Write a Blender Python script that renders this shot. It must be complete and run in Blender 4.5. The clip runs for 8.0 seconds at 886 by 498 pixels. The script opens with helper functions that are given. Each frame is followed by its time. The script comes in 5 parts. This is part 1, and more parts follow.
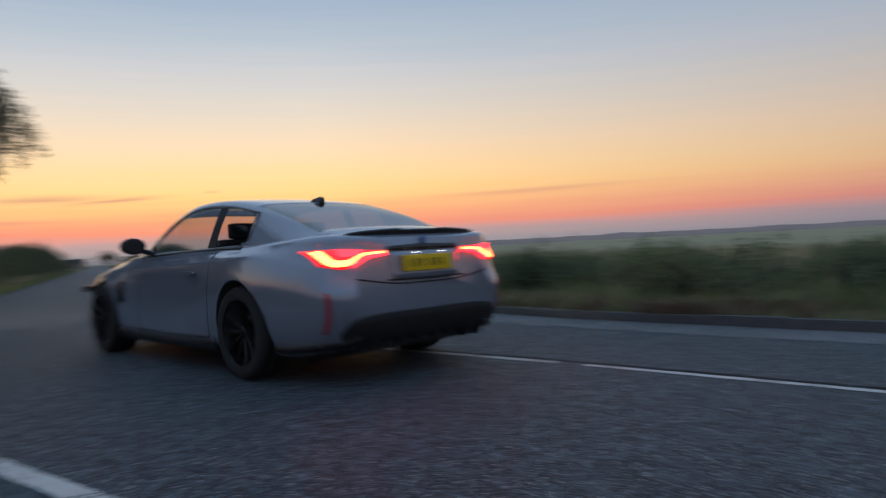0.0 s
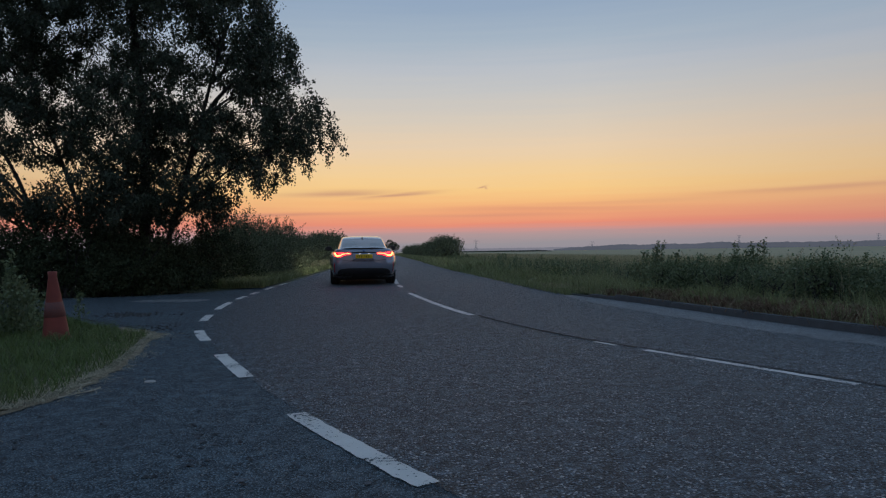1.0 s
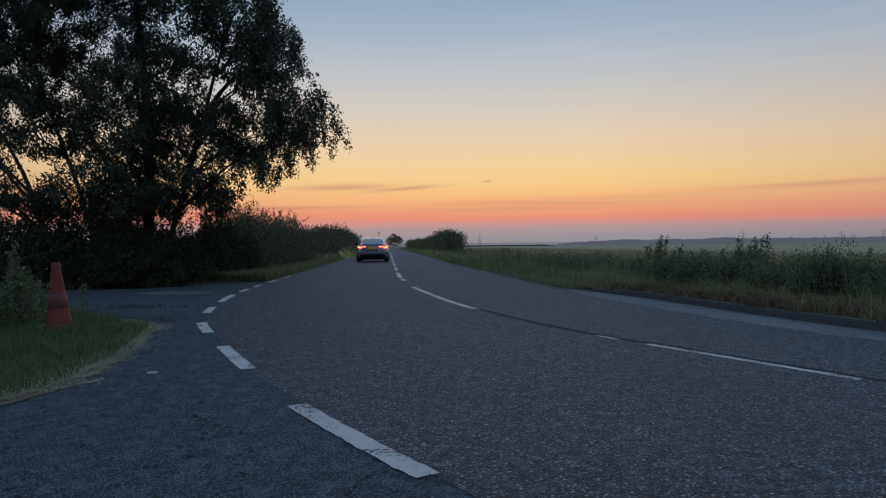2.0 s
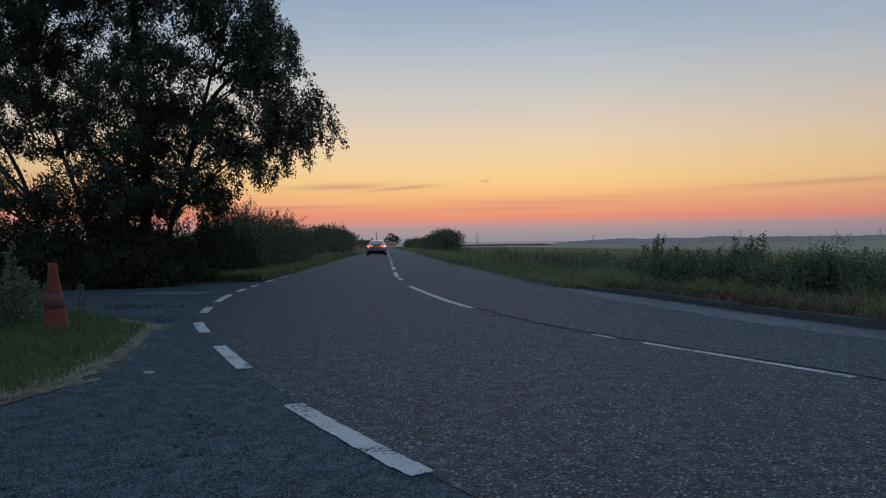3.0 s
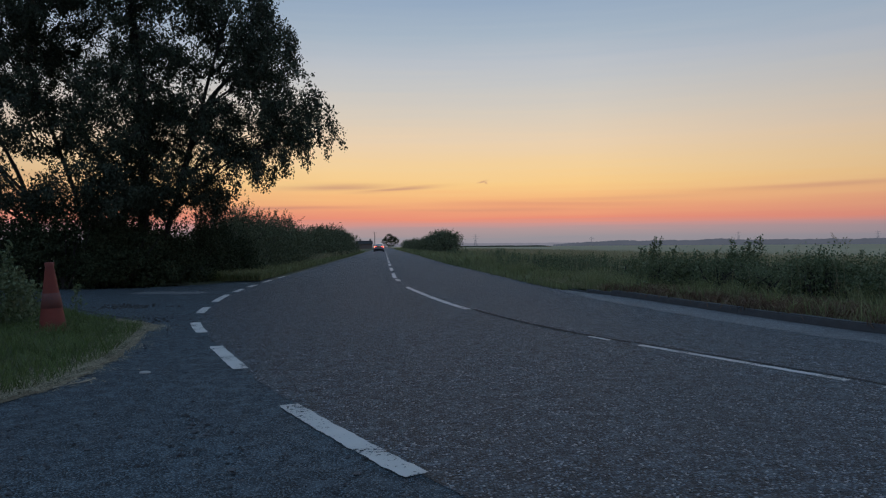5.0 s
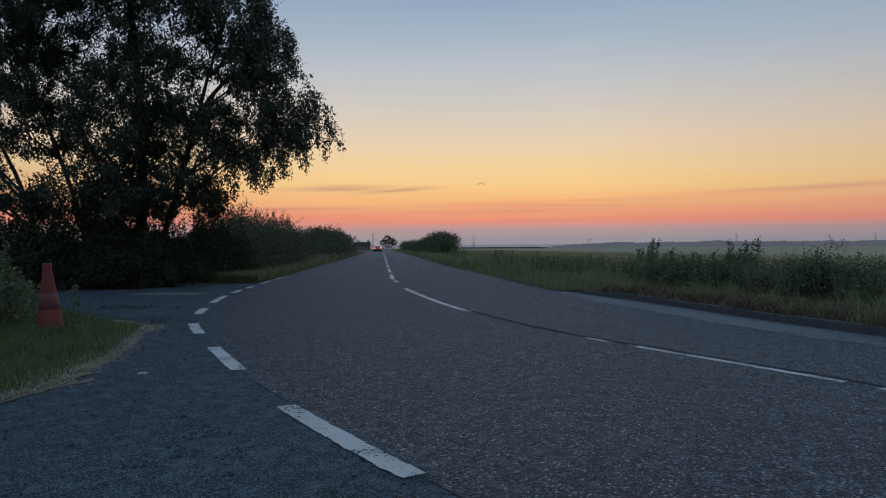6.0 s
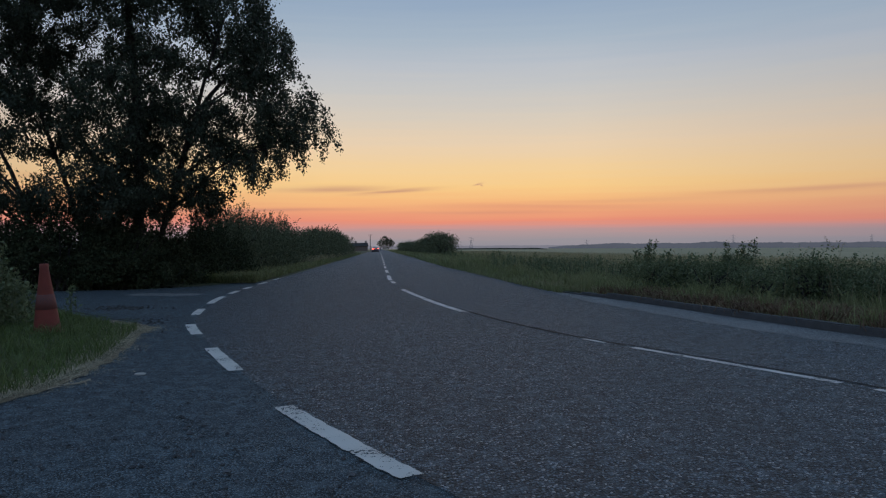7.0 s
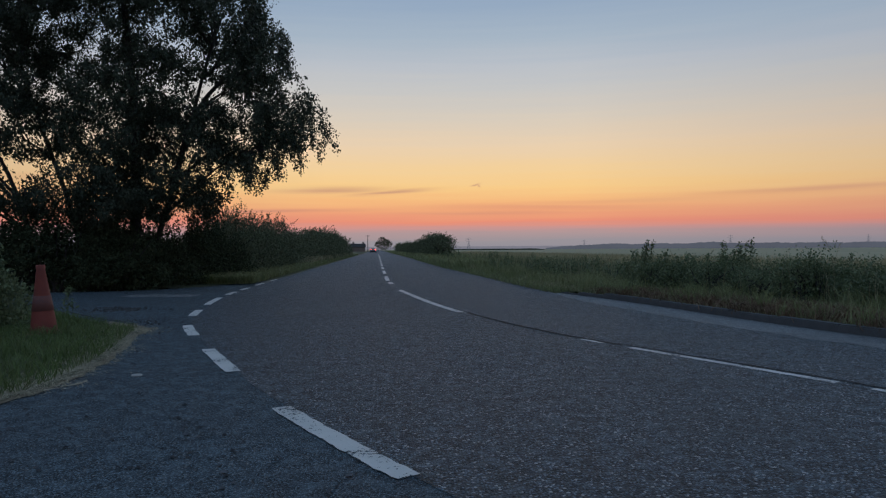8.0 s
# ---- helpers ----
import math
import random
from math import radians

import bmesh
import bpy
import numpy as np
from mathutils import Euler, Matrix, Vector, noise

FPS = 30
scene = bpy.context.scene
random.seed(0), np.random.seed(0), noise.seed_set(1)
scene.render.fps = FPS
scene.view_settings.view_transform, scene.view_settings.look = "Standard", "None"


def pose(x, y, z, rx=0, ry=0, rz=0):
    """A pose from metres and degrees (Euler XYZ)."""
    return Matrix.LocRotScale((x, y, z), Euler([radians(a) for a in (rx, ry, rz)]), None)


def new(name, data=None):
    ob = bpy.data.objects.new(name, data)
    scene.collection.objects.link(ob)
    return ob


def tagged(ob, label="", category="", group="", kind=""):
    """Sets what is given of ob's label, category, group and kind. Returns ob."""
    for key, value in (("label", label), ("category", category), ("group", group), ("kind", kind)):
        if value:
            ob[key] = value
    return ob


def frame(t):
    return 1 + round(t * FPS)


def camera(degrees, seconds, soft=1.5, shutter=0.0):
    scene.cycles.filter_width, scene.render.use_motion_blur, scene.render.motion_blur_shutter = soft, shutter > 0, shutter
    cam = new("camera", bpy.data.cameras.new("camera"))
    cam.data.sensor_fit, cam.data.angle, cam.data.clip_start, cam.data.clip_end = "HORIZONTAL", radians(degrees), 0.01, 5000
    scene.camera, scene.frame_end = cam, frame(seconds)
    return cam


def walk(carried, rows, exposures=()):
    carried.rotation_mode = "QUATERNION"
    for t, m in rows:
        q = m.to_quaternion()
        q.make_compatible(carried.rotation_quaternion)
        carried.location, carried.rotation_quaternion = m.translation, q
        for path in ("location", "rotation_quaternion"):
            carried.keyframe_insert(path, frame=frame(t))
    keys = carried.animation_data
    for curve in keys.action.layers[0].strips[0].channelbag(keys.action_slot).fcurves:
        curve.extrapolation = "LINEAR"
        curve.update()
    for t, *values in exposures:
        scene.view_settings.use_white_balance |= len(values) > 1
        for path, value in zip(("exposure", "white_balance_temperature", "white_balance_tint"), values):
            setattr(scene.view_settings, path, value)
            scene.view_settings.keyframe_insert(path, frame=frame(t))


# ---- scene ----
from mathutils.bvhtree import BVHTree

# ---- camera ----
cam = camera(64.0, 8.0, soft=1.25, shutter=0.5)
PATH = [
    (0.0, pose(0.030, 0.030, 0.900, 89.860, 2.900, -25.850)),
    (0.1, pose(0.110, 0.030, 0.895, 90.045, 2.700, -19.638)),
    (0.2, pose(0.085, 0.020, 0.895, 90.402, 2.602, -15.143)),
    (0.3, pose(0.045, 0.022, 0.893, 90.618, 2.120, -11.736)),
    (0.4, pose(0.008, 0.024, 0.897, 90.600, 1.814, -9.422)),
    (0.5, pose(-0.018, 0.020, 0.904, 90.545, 1.540, -7.790)),
    (0.7, pose(-0.035, 0.018, 0.904, 90.333, 1.200, -5.783)),
    (1.0, pose(-0.030, 0.025, 0.907, 90.210, 0.782, -4.724)),
    (1.5, pose(-0.025, 0.030, 0.900, 89.847, 0.454, -4.377)),
    (3.0, pose(-0.006, 0.010, 0.898, 89.682, 0.637, -4.624)),
    (3.5, pose(-0.004, 0.010, 0.898, 89.676, 0.606, -4.624)),
    (4.0, pose(0.000, 0.000, 0.900, 89.700, 0.500, -4.650)),
    (4.5, pose(0.004, -0.001, 0.902, 89.724, 0.397, -4.698)),
    (6.0, pose(0.006, -0.008, 0.901, 89.882, 0.251, -4.921)),
    (6.5, pose(0.006, -0.013, 0.902, 89.924, 0.195, -5.019)),
    (7.0, pose(0.005, -0.017, 0.902, 89.954, 0.190, -5.133)),
    (7.5, pose(0.006, -0.018, 0.901, 89.968, 0.250, -5.205)),
    (8.0, pose(0.008, -0.018, 0.900, 90.013, 0.287, -5.330)),
]
walk(cam, PATH, exposures=[(0.0, 0.3, 7000, 12), (0.1, 0.1, 7150, 13), (0.2, 0.0, 7000, 12.5), (0.4, -0.12, 6700, 11), (0.7, -0.08, 6600, 10.5), (1.2, 0.0, 6500, 10), (8.0, 0.0, 6500, 10)])


# ---- sky ----
def srgb(r, g, b):
    return tuple(((c / 255) / 12.92 if c <= 10 else ((c / 255 + 0.055) / 1.055) ** 2.4) for c in (r, g, b)) + (1.0,)


class Nodes:
    """A short way to write node trees."""

    def __init__(self, tree):
        self.tree = tree
        tree.nodes.clear()

    def add(self, kind, **values):
        n = self.tree.nodes.new(kind)
        for key, value in values.items():
            n.inputs[key.replace("_", " ")].default_value = value
        return n

    def link(self, a, b):
        self.tree.links.new(a, b)

    def math(self, op, a, b=None, c=None, clamp=False):
        n = self.tree.nodes.new("ShaderNodeMath")
        n.operation, n.use_clamp = op, clamp
        for i, v in enumerate((a, b, c)):
            if v is None:
                continue
            if isinstance(v, (int, float)):
                n.inputs[i].default_value = v
            else:
                self.link(v, n.inputs[i])
        return n.outputs[0]

    def ramp(self, fac, stops, mode="LINEAR"):
        n = self.tree.nodes.new("ShaderNodeValToRGB")
        n.color_ramp.interpolation = mode
        el = n.color_ramp.elements
        while len(el) < len(stops):
            el.new(0.5)
        for e, (p, c) in zip(el, stops):
            e.position, e.color = p, c
        self.link(fac, n.inputs[0])
        return n.outputs[0]

    def mix(self, fac, a, b, blend="MIX"):
        n = self.tree.nodes.new("ShaderNodeMix")
        n.data_type, n.blend_type = "RGBA", blend
        for sock, v in ((n.inputs[0], fac), (n.inputs[6], a), (n.inputs[7], b)):
            if isinstance(v, (int, float, tuple)):
                sock.default_value = v
            else:
                self.link(v, sock)
        return n.outputs[2]


def make_world():
    world = bpy.data.worlds.new("dusk_sky")
    scene.world = world
    world.use_nodes = True
    N = Nodes(world.node_tree)
    co = N.add("ShaderNodeTexCoord").outputs["Generated"]
    sep = N.add("ShaderNodeSeparateXYZ")
    N.link(co, sep.inputs[0])
    X, Y, Z = sep.outputs
    el = N.math("MULTIPLY", N.math("ARCSINE", Z), 180 / math.pi)
    az = N.math("MULTIPLY", N.math("ARCTAN2", X, Y), 180 / math.pi)
    # soft streaks that shift the height of the colour bands
    mp = N.add("ShaderNodeMapping")
    mp.inputs["Scale"].default_value = (2.0, 2.0, 62)
    N.link(co, mp.inputs[0])
    nz = N.add("ShaderNodeTexNoise", Scale=1.6, Detail=5.0, Roughness=0.55)
    N.link(mp.outputs[0], nz.inputs["Vector"])
    shift = N.math("MULTIPLY", N.math("SUBTRACT", nz.outputs[0], 0.5), N.math("MULTIPLY_ADD", el, 0.05, 0.8))
    e2 = N.math("ADD", el, shift)
    fac = N.math("DIVIDE", N.math("POWER", N.math("MAXIMUM", e2, 0.0), 0.5), 9.487, clamp=True)

    def stops(rows):
        return [(math.sqrt(max(e, 0)) / 9.487, srgb(*c)) for e, c in rows]

    warm = N.ramp(fac, stops([(0, (139, 137, 150)), (0.6, (152, 146, 152)), (1.3, (174, 150, 151)), (1.7, (203, 149, 143)), (2.2, (232, 144, 119)), (3.2, (241, 169, 122)), (4.0, (246, 188, 128)),
                              (4.9, (248, 204, 138)), (6.2, (244, 208, 153)), (8.3, (233, 208, 176)), (10.5, (215, 204, 189)), (12.7, (198, 198, 197)), (14.4, (186, 192, 200)), (16.5, (167, 182, 197)),
                              (19, (150, 170, 193)), (23, (138, 161, 193)), (40, (140, 168, 200)), (90, (132, 164, 200))]))
    cool = N.ramp(fac, stops([(0, (92, 98, 118)), (1.2, (112, 108, 126)), (2.4, (150, 116, 122)), (4.2, (156, 128, 126)), (7, (152, 142, 142)), (11, (138, 142, 154)),
                              (15, (124, 142, 166)), (22, (124, 148, 178)), (40, (128, 158, 194)), (90, (132, 164, 200))]))
    # the glow lies round the place where the sun went down
    away = N.math("ABSOLUTE", N.math("SUBTRACT", az, 6.0))
    side = N.math("SMOOTH_MIN", N.math("DIVIDE", N.math("SUBTRACT", away, 10.0), 72.0, clamp=True), 1.0, 0.1, clamp=True)
    col = N.mix(side, warm, cool)
    # thin mauve cloud streaks low over the glow
    streaks = None
    for a, e, sa, se, k, amount in ((1.2, 4.60, 2.9, 0.16, 0.07, 0.62), (-3.6, 4.75, 4.2, 0.26, 0.02, 0.5), (7.95, 5.2, 0.32, 0.09, 0.3, 0.6), (8.25, 5.1, 0.12, 0.12, -0.5, 0.5),
                                    (-11, 3.0, 8, 0.16, 0.02, 0.5), (33, 4.2, 7, 0.2, 0.02, 0.4), (13, 3.3, 8, 0.2, -0.01, 0.25), (9, 2.9, 7, 0.16, 0.0, 0.25), (19, 3.7, 8, 0.2, 0.02, 0.15), (-20, 5.2, 8, 0.3, 0.01, 0.3)):
        da = N.math("SUBTRACT", az, a)
        de = N.math("SUBTRACT", N.math("ADD", el, N.math("MULTIPLY", shift, 0.5)), N.math("MULTIPLY_ADD", da, k, e))
        r = N.math("ADD", N.math("POWER", N.math("ABSOLUTE", N.math("DIVIDE", da, sa)), 2.0), N.math("POWER", N.math("ABSOLUTE", N.math("DIVIDE", de, se)), 2.0))
        g = N.math("MULTIPLY", N.math("POWER", 2.718, N.math("MULTIPLY", r, -1.0)), amount)
        streaks = g if streaks is None else N.math("MAXIMUM", streaks, g)
    streaks = N.math("MULTIPLY", streaks, N.math("MULTIPLY_ADD", nz.outputs[0], 1.2, 0.35), clamp=True)
    col = N.mix(streaks, col, srgb(176, 122, 118))
    # ground haze under the horizon
    below = N.math("LESS_THAN", el, -0.02)
    col = N.mix(below, col, srgb(60, 62, 66))
    bg = N.add("ShaderNodeBackground", Strength=SKY)
    N.link(col, bg.inputs[0])
    out = N.add("ShaderNodeOutputWorld")
    N.link(bg.outputs[0], out.inputs[0])


SKY, HEADLIGHT = 1.0, 130000.0
make_world()


# ---- materials ----
def surface(name, a, b, rough=0.8, scale=6.0, fine=60.0, bump=0.3, spec=0.3, metal=0.0, c=None, island=0.0, translucent=0.0, coat=0.0):
    """A two-scale surface: colours a to b by broad noise, c by fine specks, relief by the fine noise, sizes per metre."""
    m = bpy.data.materials.new(name)
    m.use_nodes = True
    N = Nodes(m.node_tree)
    co = N.add("ShaderNodeTexCoord").outputs["Object"]
    n1 = N.add("ShaderNodeTexNoise", Scale=scale, Detail=4.0, Roughness=0.6)
    n2 = N.add("ShaderNodeTexNoise", Scale=fine, Detail=3.0, Roughness=0.6)
    N.link(co, n1.inputs["Vector"])
    N.link(co, n2.inputs["Vector"])
    f = N.math("MULTIPLY_ADD", N.math("SUBTRACT", n1.outputs[0], 0.5), 2.2, 0.5, clamp=True)
    col = N.mix(f, (*a, 1), (*b, 1))
    g = N.math("MULTIPLY_ADD", N.math("SUBTRACT", n2.outputs[0], 0.5), 3.0, 0.3, clamp=True)
    if c:
        col = N.mix(N.math("MULTIPLY", g, 0.6), col, (*c, 1))
    if island:
        geo = N.add("ShaderNodeNewGeometry")
        v = N.math("MULTIPLY_ADD", geo.outputs["Random Per Island"], island, 1 - island / 2)
        hs = N.add("ShaderNodeHueSaturation")
        N.link(v, hs.inputs["Value"])
        N.link(col, hs.inputs["Color"])
        col = hs.outputs[0]
    p = N.add("ShaderNodeBsdfPrincipled", Roughness=rough, Metallic=metal)
    p.inputs["Specular IOR Level"].default_value = spec
    p.inputs["Coat Weight"].default_value = coat
    p.inputs["Coat Roughness"].default_value = 0.05
    N.link(col, p.inputs["Base Color"])
    if bump:
        bp = N.add("ShaderNodeBump", Strength=bump, Distance=0.01)
        N.link(n2.outputs[0], bp.inputs["Height"])
        N.link(bp.outputs[0], p.inputs["Normal"])
    out = N.add("ShaderNodeOutputMaterial")
    sh = p.outputs[0]
    if translucent:
        tr = N.add("ShaderNodeBsdfTranslucent")
        N.link(col, tr.inputs[0])
        mx = N.add("ShaderNodeMixShader", Fac=translucent)
        N.link(sh, mx.inputs[1])
        N.link(tr.outputs[0], mx.inputs[2])
        sh = mx.outputs[0]
    N.link(sh, out.inputs[0])
    return m


def asphalt(name, dark, light, chip, chip_scale, relief, stain=(0.03, 0.03, 0.034), spec=0.5, rough=0.62, deep=0.008):
    """Stone chippings in bitumen: each chip its own tone and height, worn and stained at metre scale."""
    m = bpy.data.materials.new(name)
    m.use_nodes = True
    N = Nodes(m.node_tree)
    co = N.add("ShaderNodeTexCoord").outputs["Object"]
    vo = N.add("ShaderNodeTexVoronoi", Scale=chip_scale)
    N.link(co, vo.inputs["Vector"])
    sp = N.add("ShaderNodeSeparateColor")
    N.link(vo.outputs["Color"], sp.inputs[0])
    big = N.add("ShaderNodeTexNoise", Scale=0.7, Detail=5.0, Roughness=0.6)
    mid = N.add("ShaderNodeTexNoise", Scale=9.0, Detail=4.0, Roughness=0.65)
    N.link(co, big.inputs["Vector"])
    N.link(co, mid.inputs["Vector"])
    # random chip tones, spread wide to stand for glinting and dark facets too
    chips = N.math("POWER", sp.outputs[0], 1.9)
    col = N.mix(chips, (*dark, 1), (*light, 1))
    # bitumen between chips, darkened further to paint in the shade of crevices
    gap = N.math("SUBTRACT", 1.0, N.math("MULTIPLY", N.math("SUBTRACT", vo.outputs["Distance"], 0.25), 2.2, clamp=True), clamp=True)
    col = N.mix(gap, (0.010, 0.011, 0.012, 1), col)
    rare = N.math("GREATER_THAN", sp.outputs[1], 0.965)
    col = N.mix(N.math("MULTIPLY", rare, 0.7), col, (*chip, 1))
    st = N.math("MULTIPLY_ADD", N.math("SUBTRACT", big.outputs[0], 0.52), 3.0, 0.2, clamp=True)
    col = N.mix(N.math("MULTIPLY", st, 0.5), col, (*stain, 1))
    col = N.mix(N.math("MULTIPLY_ADD", N.math("SUBTRACT", mid.outputs[0], 0.5), 1.0, 0.04, clamp=True), col, (*light, 1))
    p = N.add("ShaderNodeBsdfPrincipled", Roughness=rough)
    p.inputs["Specular IOR Level"].default_value = spec
    N.link(col, p.inputs["Base Color"])
    dome = N.math("SUBTRACT", 1.0, N.math("MULTIPLY", vo.outputs["Distance"], 1.2), clamp=True)
    hgt = N.math("MULTIPLY", dome, N.math("MULTIPLY_ADD", sp.outputs[2], 0.8, 0.2))
    hgt = N.math("ADD", hgt, N.math("MULTIPLY", mid.outputs[0], 0.6))
    bp = N.add("ShaderNodeBump", Strength=relief, Distance=deep)
    N.link(hgt, bp.inputs["Height"])
    N.link(bp.outputs[0], p.inputs["Normal"])
    out = N.add("ShaderNodeOutputMaterial")
    N.link(p.outputs[0], out.inputs[0])
    return m


def worn_paint():
    """White line paint, grimy, worn through to the asphalt in flakes."""
    m = bpy.data.materials.new("road_paint")
    m.use_nodes = True
    N = Nodes(m.node_tree)
    co = N.add("ShaderNodeTexCoord").outputs["Object"]
    n1 = N.add("ShaderNodeTexNoise", Scale=3.0, Detail=3.0)
    n2 = N.add("ShaderNodeTexNoise", Scale=42.0, Detail=4.0, Roughness=0.7)
    N.link(co, n1.inputs["Vector"])
    N.link(co, n2.inputs["Vector"])
    col = N.mix(n1.outputs[0], (0.66, 0.64, 0.60, 1), (0.38, 0.37, 0.35, 1))
    p = N.add("ShaderNodeBsdfPrincipled", Roughness=0.65)
    N.link(col, p.inputs["Base Color"])
    bp = N.add("ShaderNodeBump", Strength=0.6, Distance=0.006)
    N.link(n2.outputs[0], bp.inputs["Height"])
    N.link(bp.outputs[0], p.inputs["Normal"])
    bare = N.math("GREATER_THAN", N.math("ADD", N.math("MULTIPLY", n2.outputs[0], 0.75), N.math("MULTIPLY", n1.outputs[0], 0.55)), 0.742)
    tr = N.add("ShaderNodeBsdfTransparent")
    mx = N.add("ShaderNodeMixShader")
    N.link(bare, mx.inputs[0])
    N.link(p.outputs[0], mx.inputs[1])
    N.link(tr.outputs[0], mx.inputs[2])
    out = N.add("ShaderNodeOutputMaterial")
    N.link(mx.outputs[0], out.inputs[0])
    return m


M_ROAD = asphalt("road_chippings", (0.007, 0.012, 0.017), (0.245, 0.335, 0.41), (0.55, 0.58, 0.60), 88, 1.0, stain=(0.032, 0.043, 0.051), rough=0.64, spec=0.4, deep=0.028)
M_SIDE = asphalt("side_asphalt", (0.034, 0.052, 0.065), (0.235, 0.32, 0.375), (0.26, 0.26, 0.25), 130, 1.0, rough=0.75, spec=0.2)
M_GUTTER = asphalt("dusty_gutter", (0.19, 0.205, 0.215), (0.33, 0.35, 0.365), (0.32, 0.31, 0.3), 90, 0.5, spec=0.2)
M_PAINT = worn_paint()
M_PALE = asphalt("worn_pale_line", (0.26, 0.27, 0.275), (0.42, 0.43, 0.435), (0.4, 0.4, 0.4), 80, 0.6, stain=(0.09, 0.095, 0.1), spec=0.2)
M_CRACK = surface("bitumen_crack", (0.008, 0.008, 0.009), (0.014, 0.014, 0.014), 0.8, 9, 55, 0.5)
M_STONE = surface("pebble", (0.095, 0.10, 0.108), (0.028, 0.03, 0.034), 0.85, 25, 120, 0.5, island=1.0)
M_CONE = surface("faded_orange_plastic", (0.25, 0.058, 0.044), (0.16, 0.042, 0.036), 0.6, 5, 60, 0.3, c=(0.22, 0.05, 0.03))
M_CONE_DARK = surface("grimy_sleeve", (0.10, 0.05, 0.05), (0.17, 0.06, 0.05), 0.6, 7, 60, 0.3, c=(0.2, 0.06, 0.04))
# brick of the far house, lightened so its colour carries the haze
M_BRICK = surface("hazed_brick", (0.22, 0.18, 0.155), (0.17, 0.145, 0.13), 0.9, 1, 8, 0.3)
M_POLE = surface("grey_pole", (0.16, 0.15, 0.14), (0.12, 0.12, 0.12), 0.8, 2, 30, 0.2)
M_KERB = surface("kerb_concrete", (0.115, 0.122, 0.13), (0.075, 0.08, 0.085), 0.9, 5, 80, 0.5, c=(0.06, 0.06, 0.055))
M_GRASS_GROUND = surface("verge_soil", (0.05, 0.07, 0.025), (0.09, 0.08, 0.045), 0.95, 3, 40, 0.6, c=(0.03, 0.035, 0.015))
M_FIELD = surface("crop_field", (0.34, 0.295, 0.18), (0.26, 0.24, 0.135), 0.95, 0.03, 2.5, 0.6, c=(0.32, 0.285, 0.18))
M_BLADE = surface("grass_blade", (0.175, 0.21, 0.078), (0.265, 0.262, 0.14), 0.6, 2, 20, 0, island=0.7, translucent=0.35)
M_DRY = surface("dry_grass", (0.36, 0.31, 0.19), (0.27, 0.24, 0.13), 0.7, 2, 20, 0, island=0.7, translucent=0.25)
M_CROP = surface("crop_stalk", (0.37, 0.325, 0.20), (0.28, 0.265, 0.145), 0.7, 0.4, 20, 0, island=0.6, translucent=0.25)
M_WEED = surface("weed_leaf", (0.105, 0.145, 0.07), (0.165, 0.19, 0.10), 0.55, 2, 20, 0, island=0.8, translucent=0.3)
# leaf for distant bushes: haze is put in as a lighter colour
M_HAZED_BUSH = surface("hazed_bush_leaf", (0.095, 0.115, 0.066), (0.14, 0.155, 0.09), 0.8, 1, 20, 0, spec=0.15, island=0.8, translucent=0.2)
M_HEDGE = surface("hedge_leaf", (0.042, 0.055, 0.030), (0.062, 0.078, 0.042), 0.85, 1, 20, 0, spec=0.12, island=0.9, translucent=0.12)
M_LEAF = surface("birch_leaf", (0.036, 0.048, 0.030), (0.056, 0.070, 0.042), 0.6, 1, 20, 0, island=0.8, translucent=0.10)
M_BARK = surface("bark", (0.06, 0.055, 0.05), (0.035, 0.03, 0.028), 0.9, 8, 60, 0.8, c=(0.03, 0.03, 0.03))


# ---- mesh helpers ----
rng = np.random.default_rng(7)


def mesh_object(name, verts, faces, material, smooth=False):
    me = bpy.data.meshes.new(name)
    me.from_pydata([tuple(v) for v in np.asarray(verts, float).tolist()], [], [tuple(q) for q in faces])
    me.materials.append(material)
    if smooth:
        me.shade_smooth()
    me.update()
    return new(name, me)


def strip(name, left, right, ys, z, material, uneven=0.0, lip=None, lip_left=True):
    """A sheet between two curves x = left(y), x = right(y)."""
    verts, faces, n = [], [], 9
    for y in ys:
        a, b = left(y), right(y)
        for i in range(n):
            x = a + (b - a) * i / (n - 1)
            low = lip(y) if lip and i == (0 if lip_left else n - 1) else 0
            verts.append((x, y, z + uneven * noise.noise((x * 0.6, y * 0.6, 3)) * (0 if low else 1) - low))
    for j in range(len(ys) - 1):
        for i in range(n - 1):
            k = j * n + i
            faces.append((k, k + 1, k + n + 1, k + n))
    return mesh_object(name, verts, faces, material)


def sheet(name, outline, z, material):
    bm = bmesh.new()
    bm.faces.new([bm.verts.new((x, y, z)) for x, y in outline])
    bmesh.ops.triangulate(bm, faces=bm.faces[:])
    for q in bm.faces:
        if q.normal.z < 0:
            q.normal_flip()
    me = bpy.data.meshes.new(name)
    bm.to_mesh(me)
    bm.free()
    me.materials.append(material)
    return new(name, me)


def curve(rows):
    """A smooth curve x(y) through rows of (y, x)."""
    ys, xs = np.array(rows, float).T
    fine = np.linspace(ys[0], ys[-1], 4000)
    lin = np.interp(fine, ys, xs)

    def at(y):
        return float(np.mean(np.interp([y - 0.5, y - 0.25, y, y + 0.25, y + 0.5], fine, lin)))
    return at


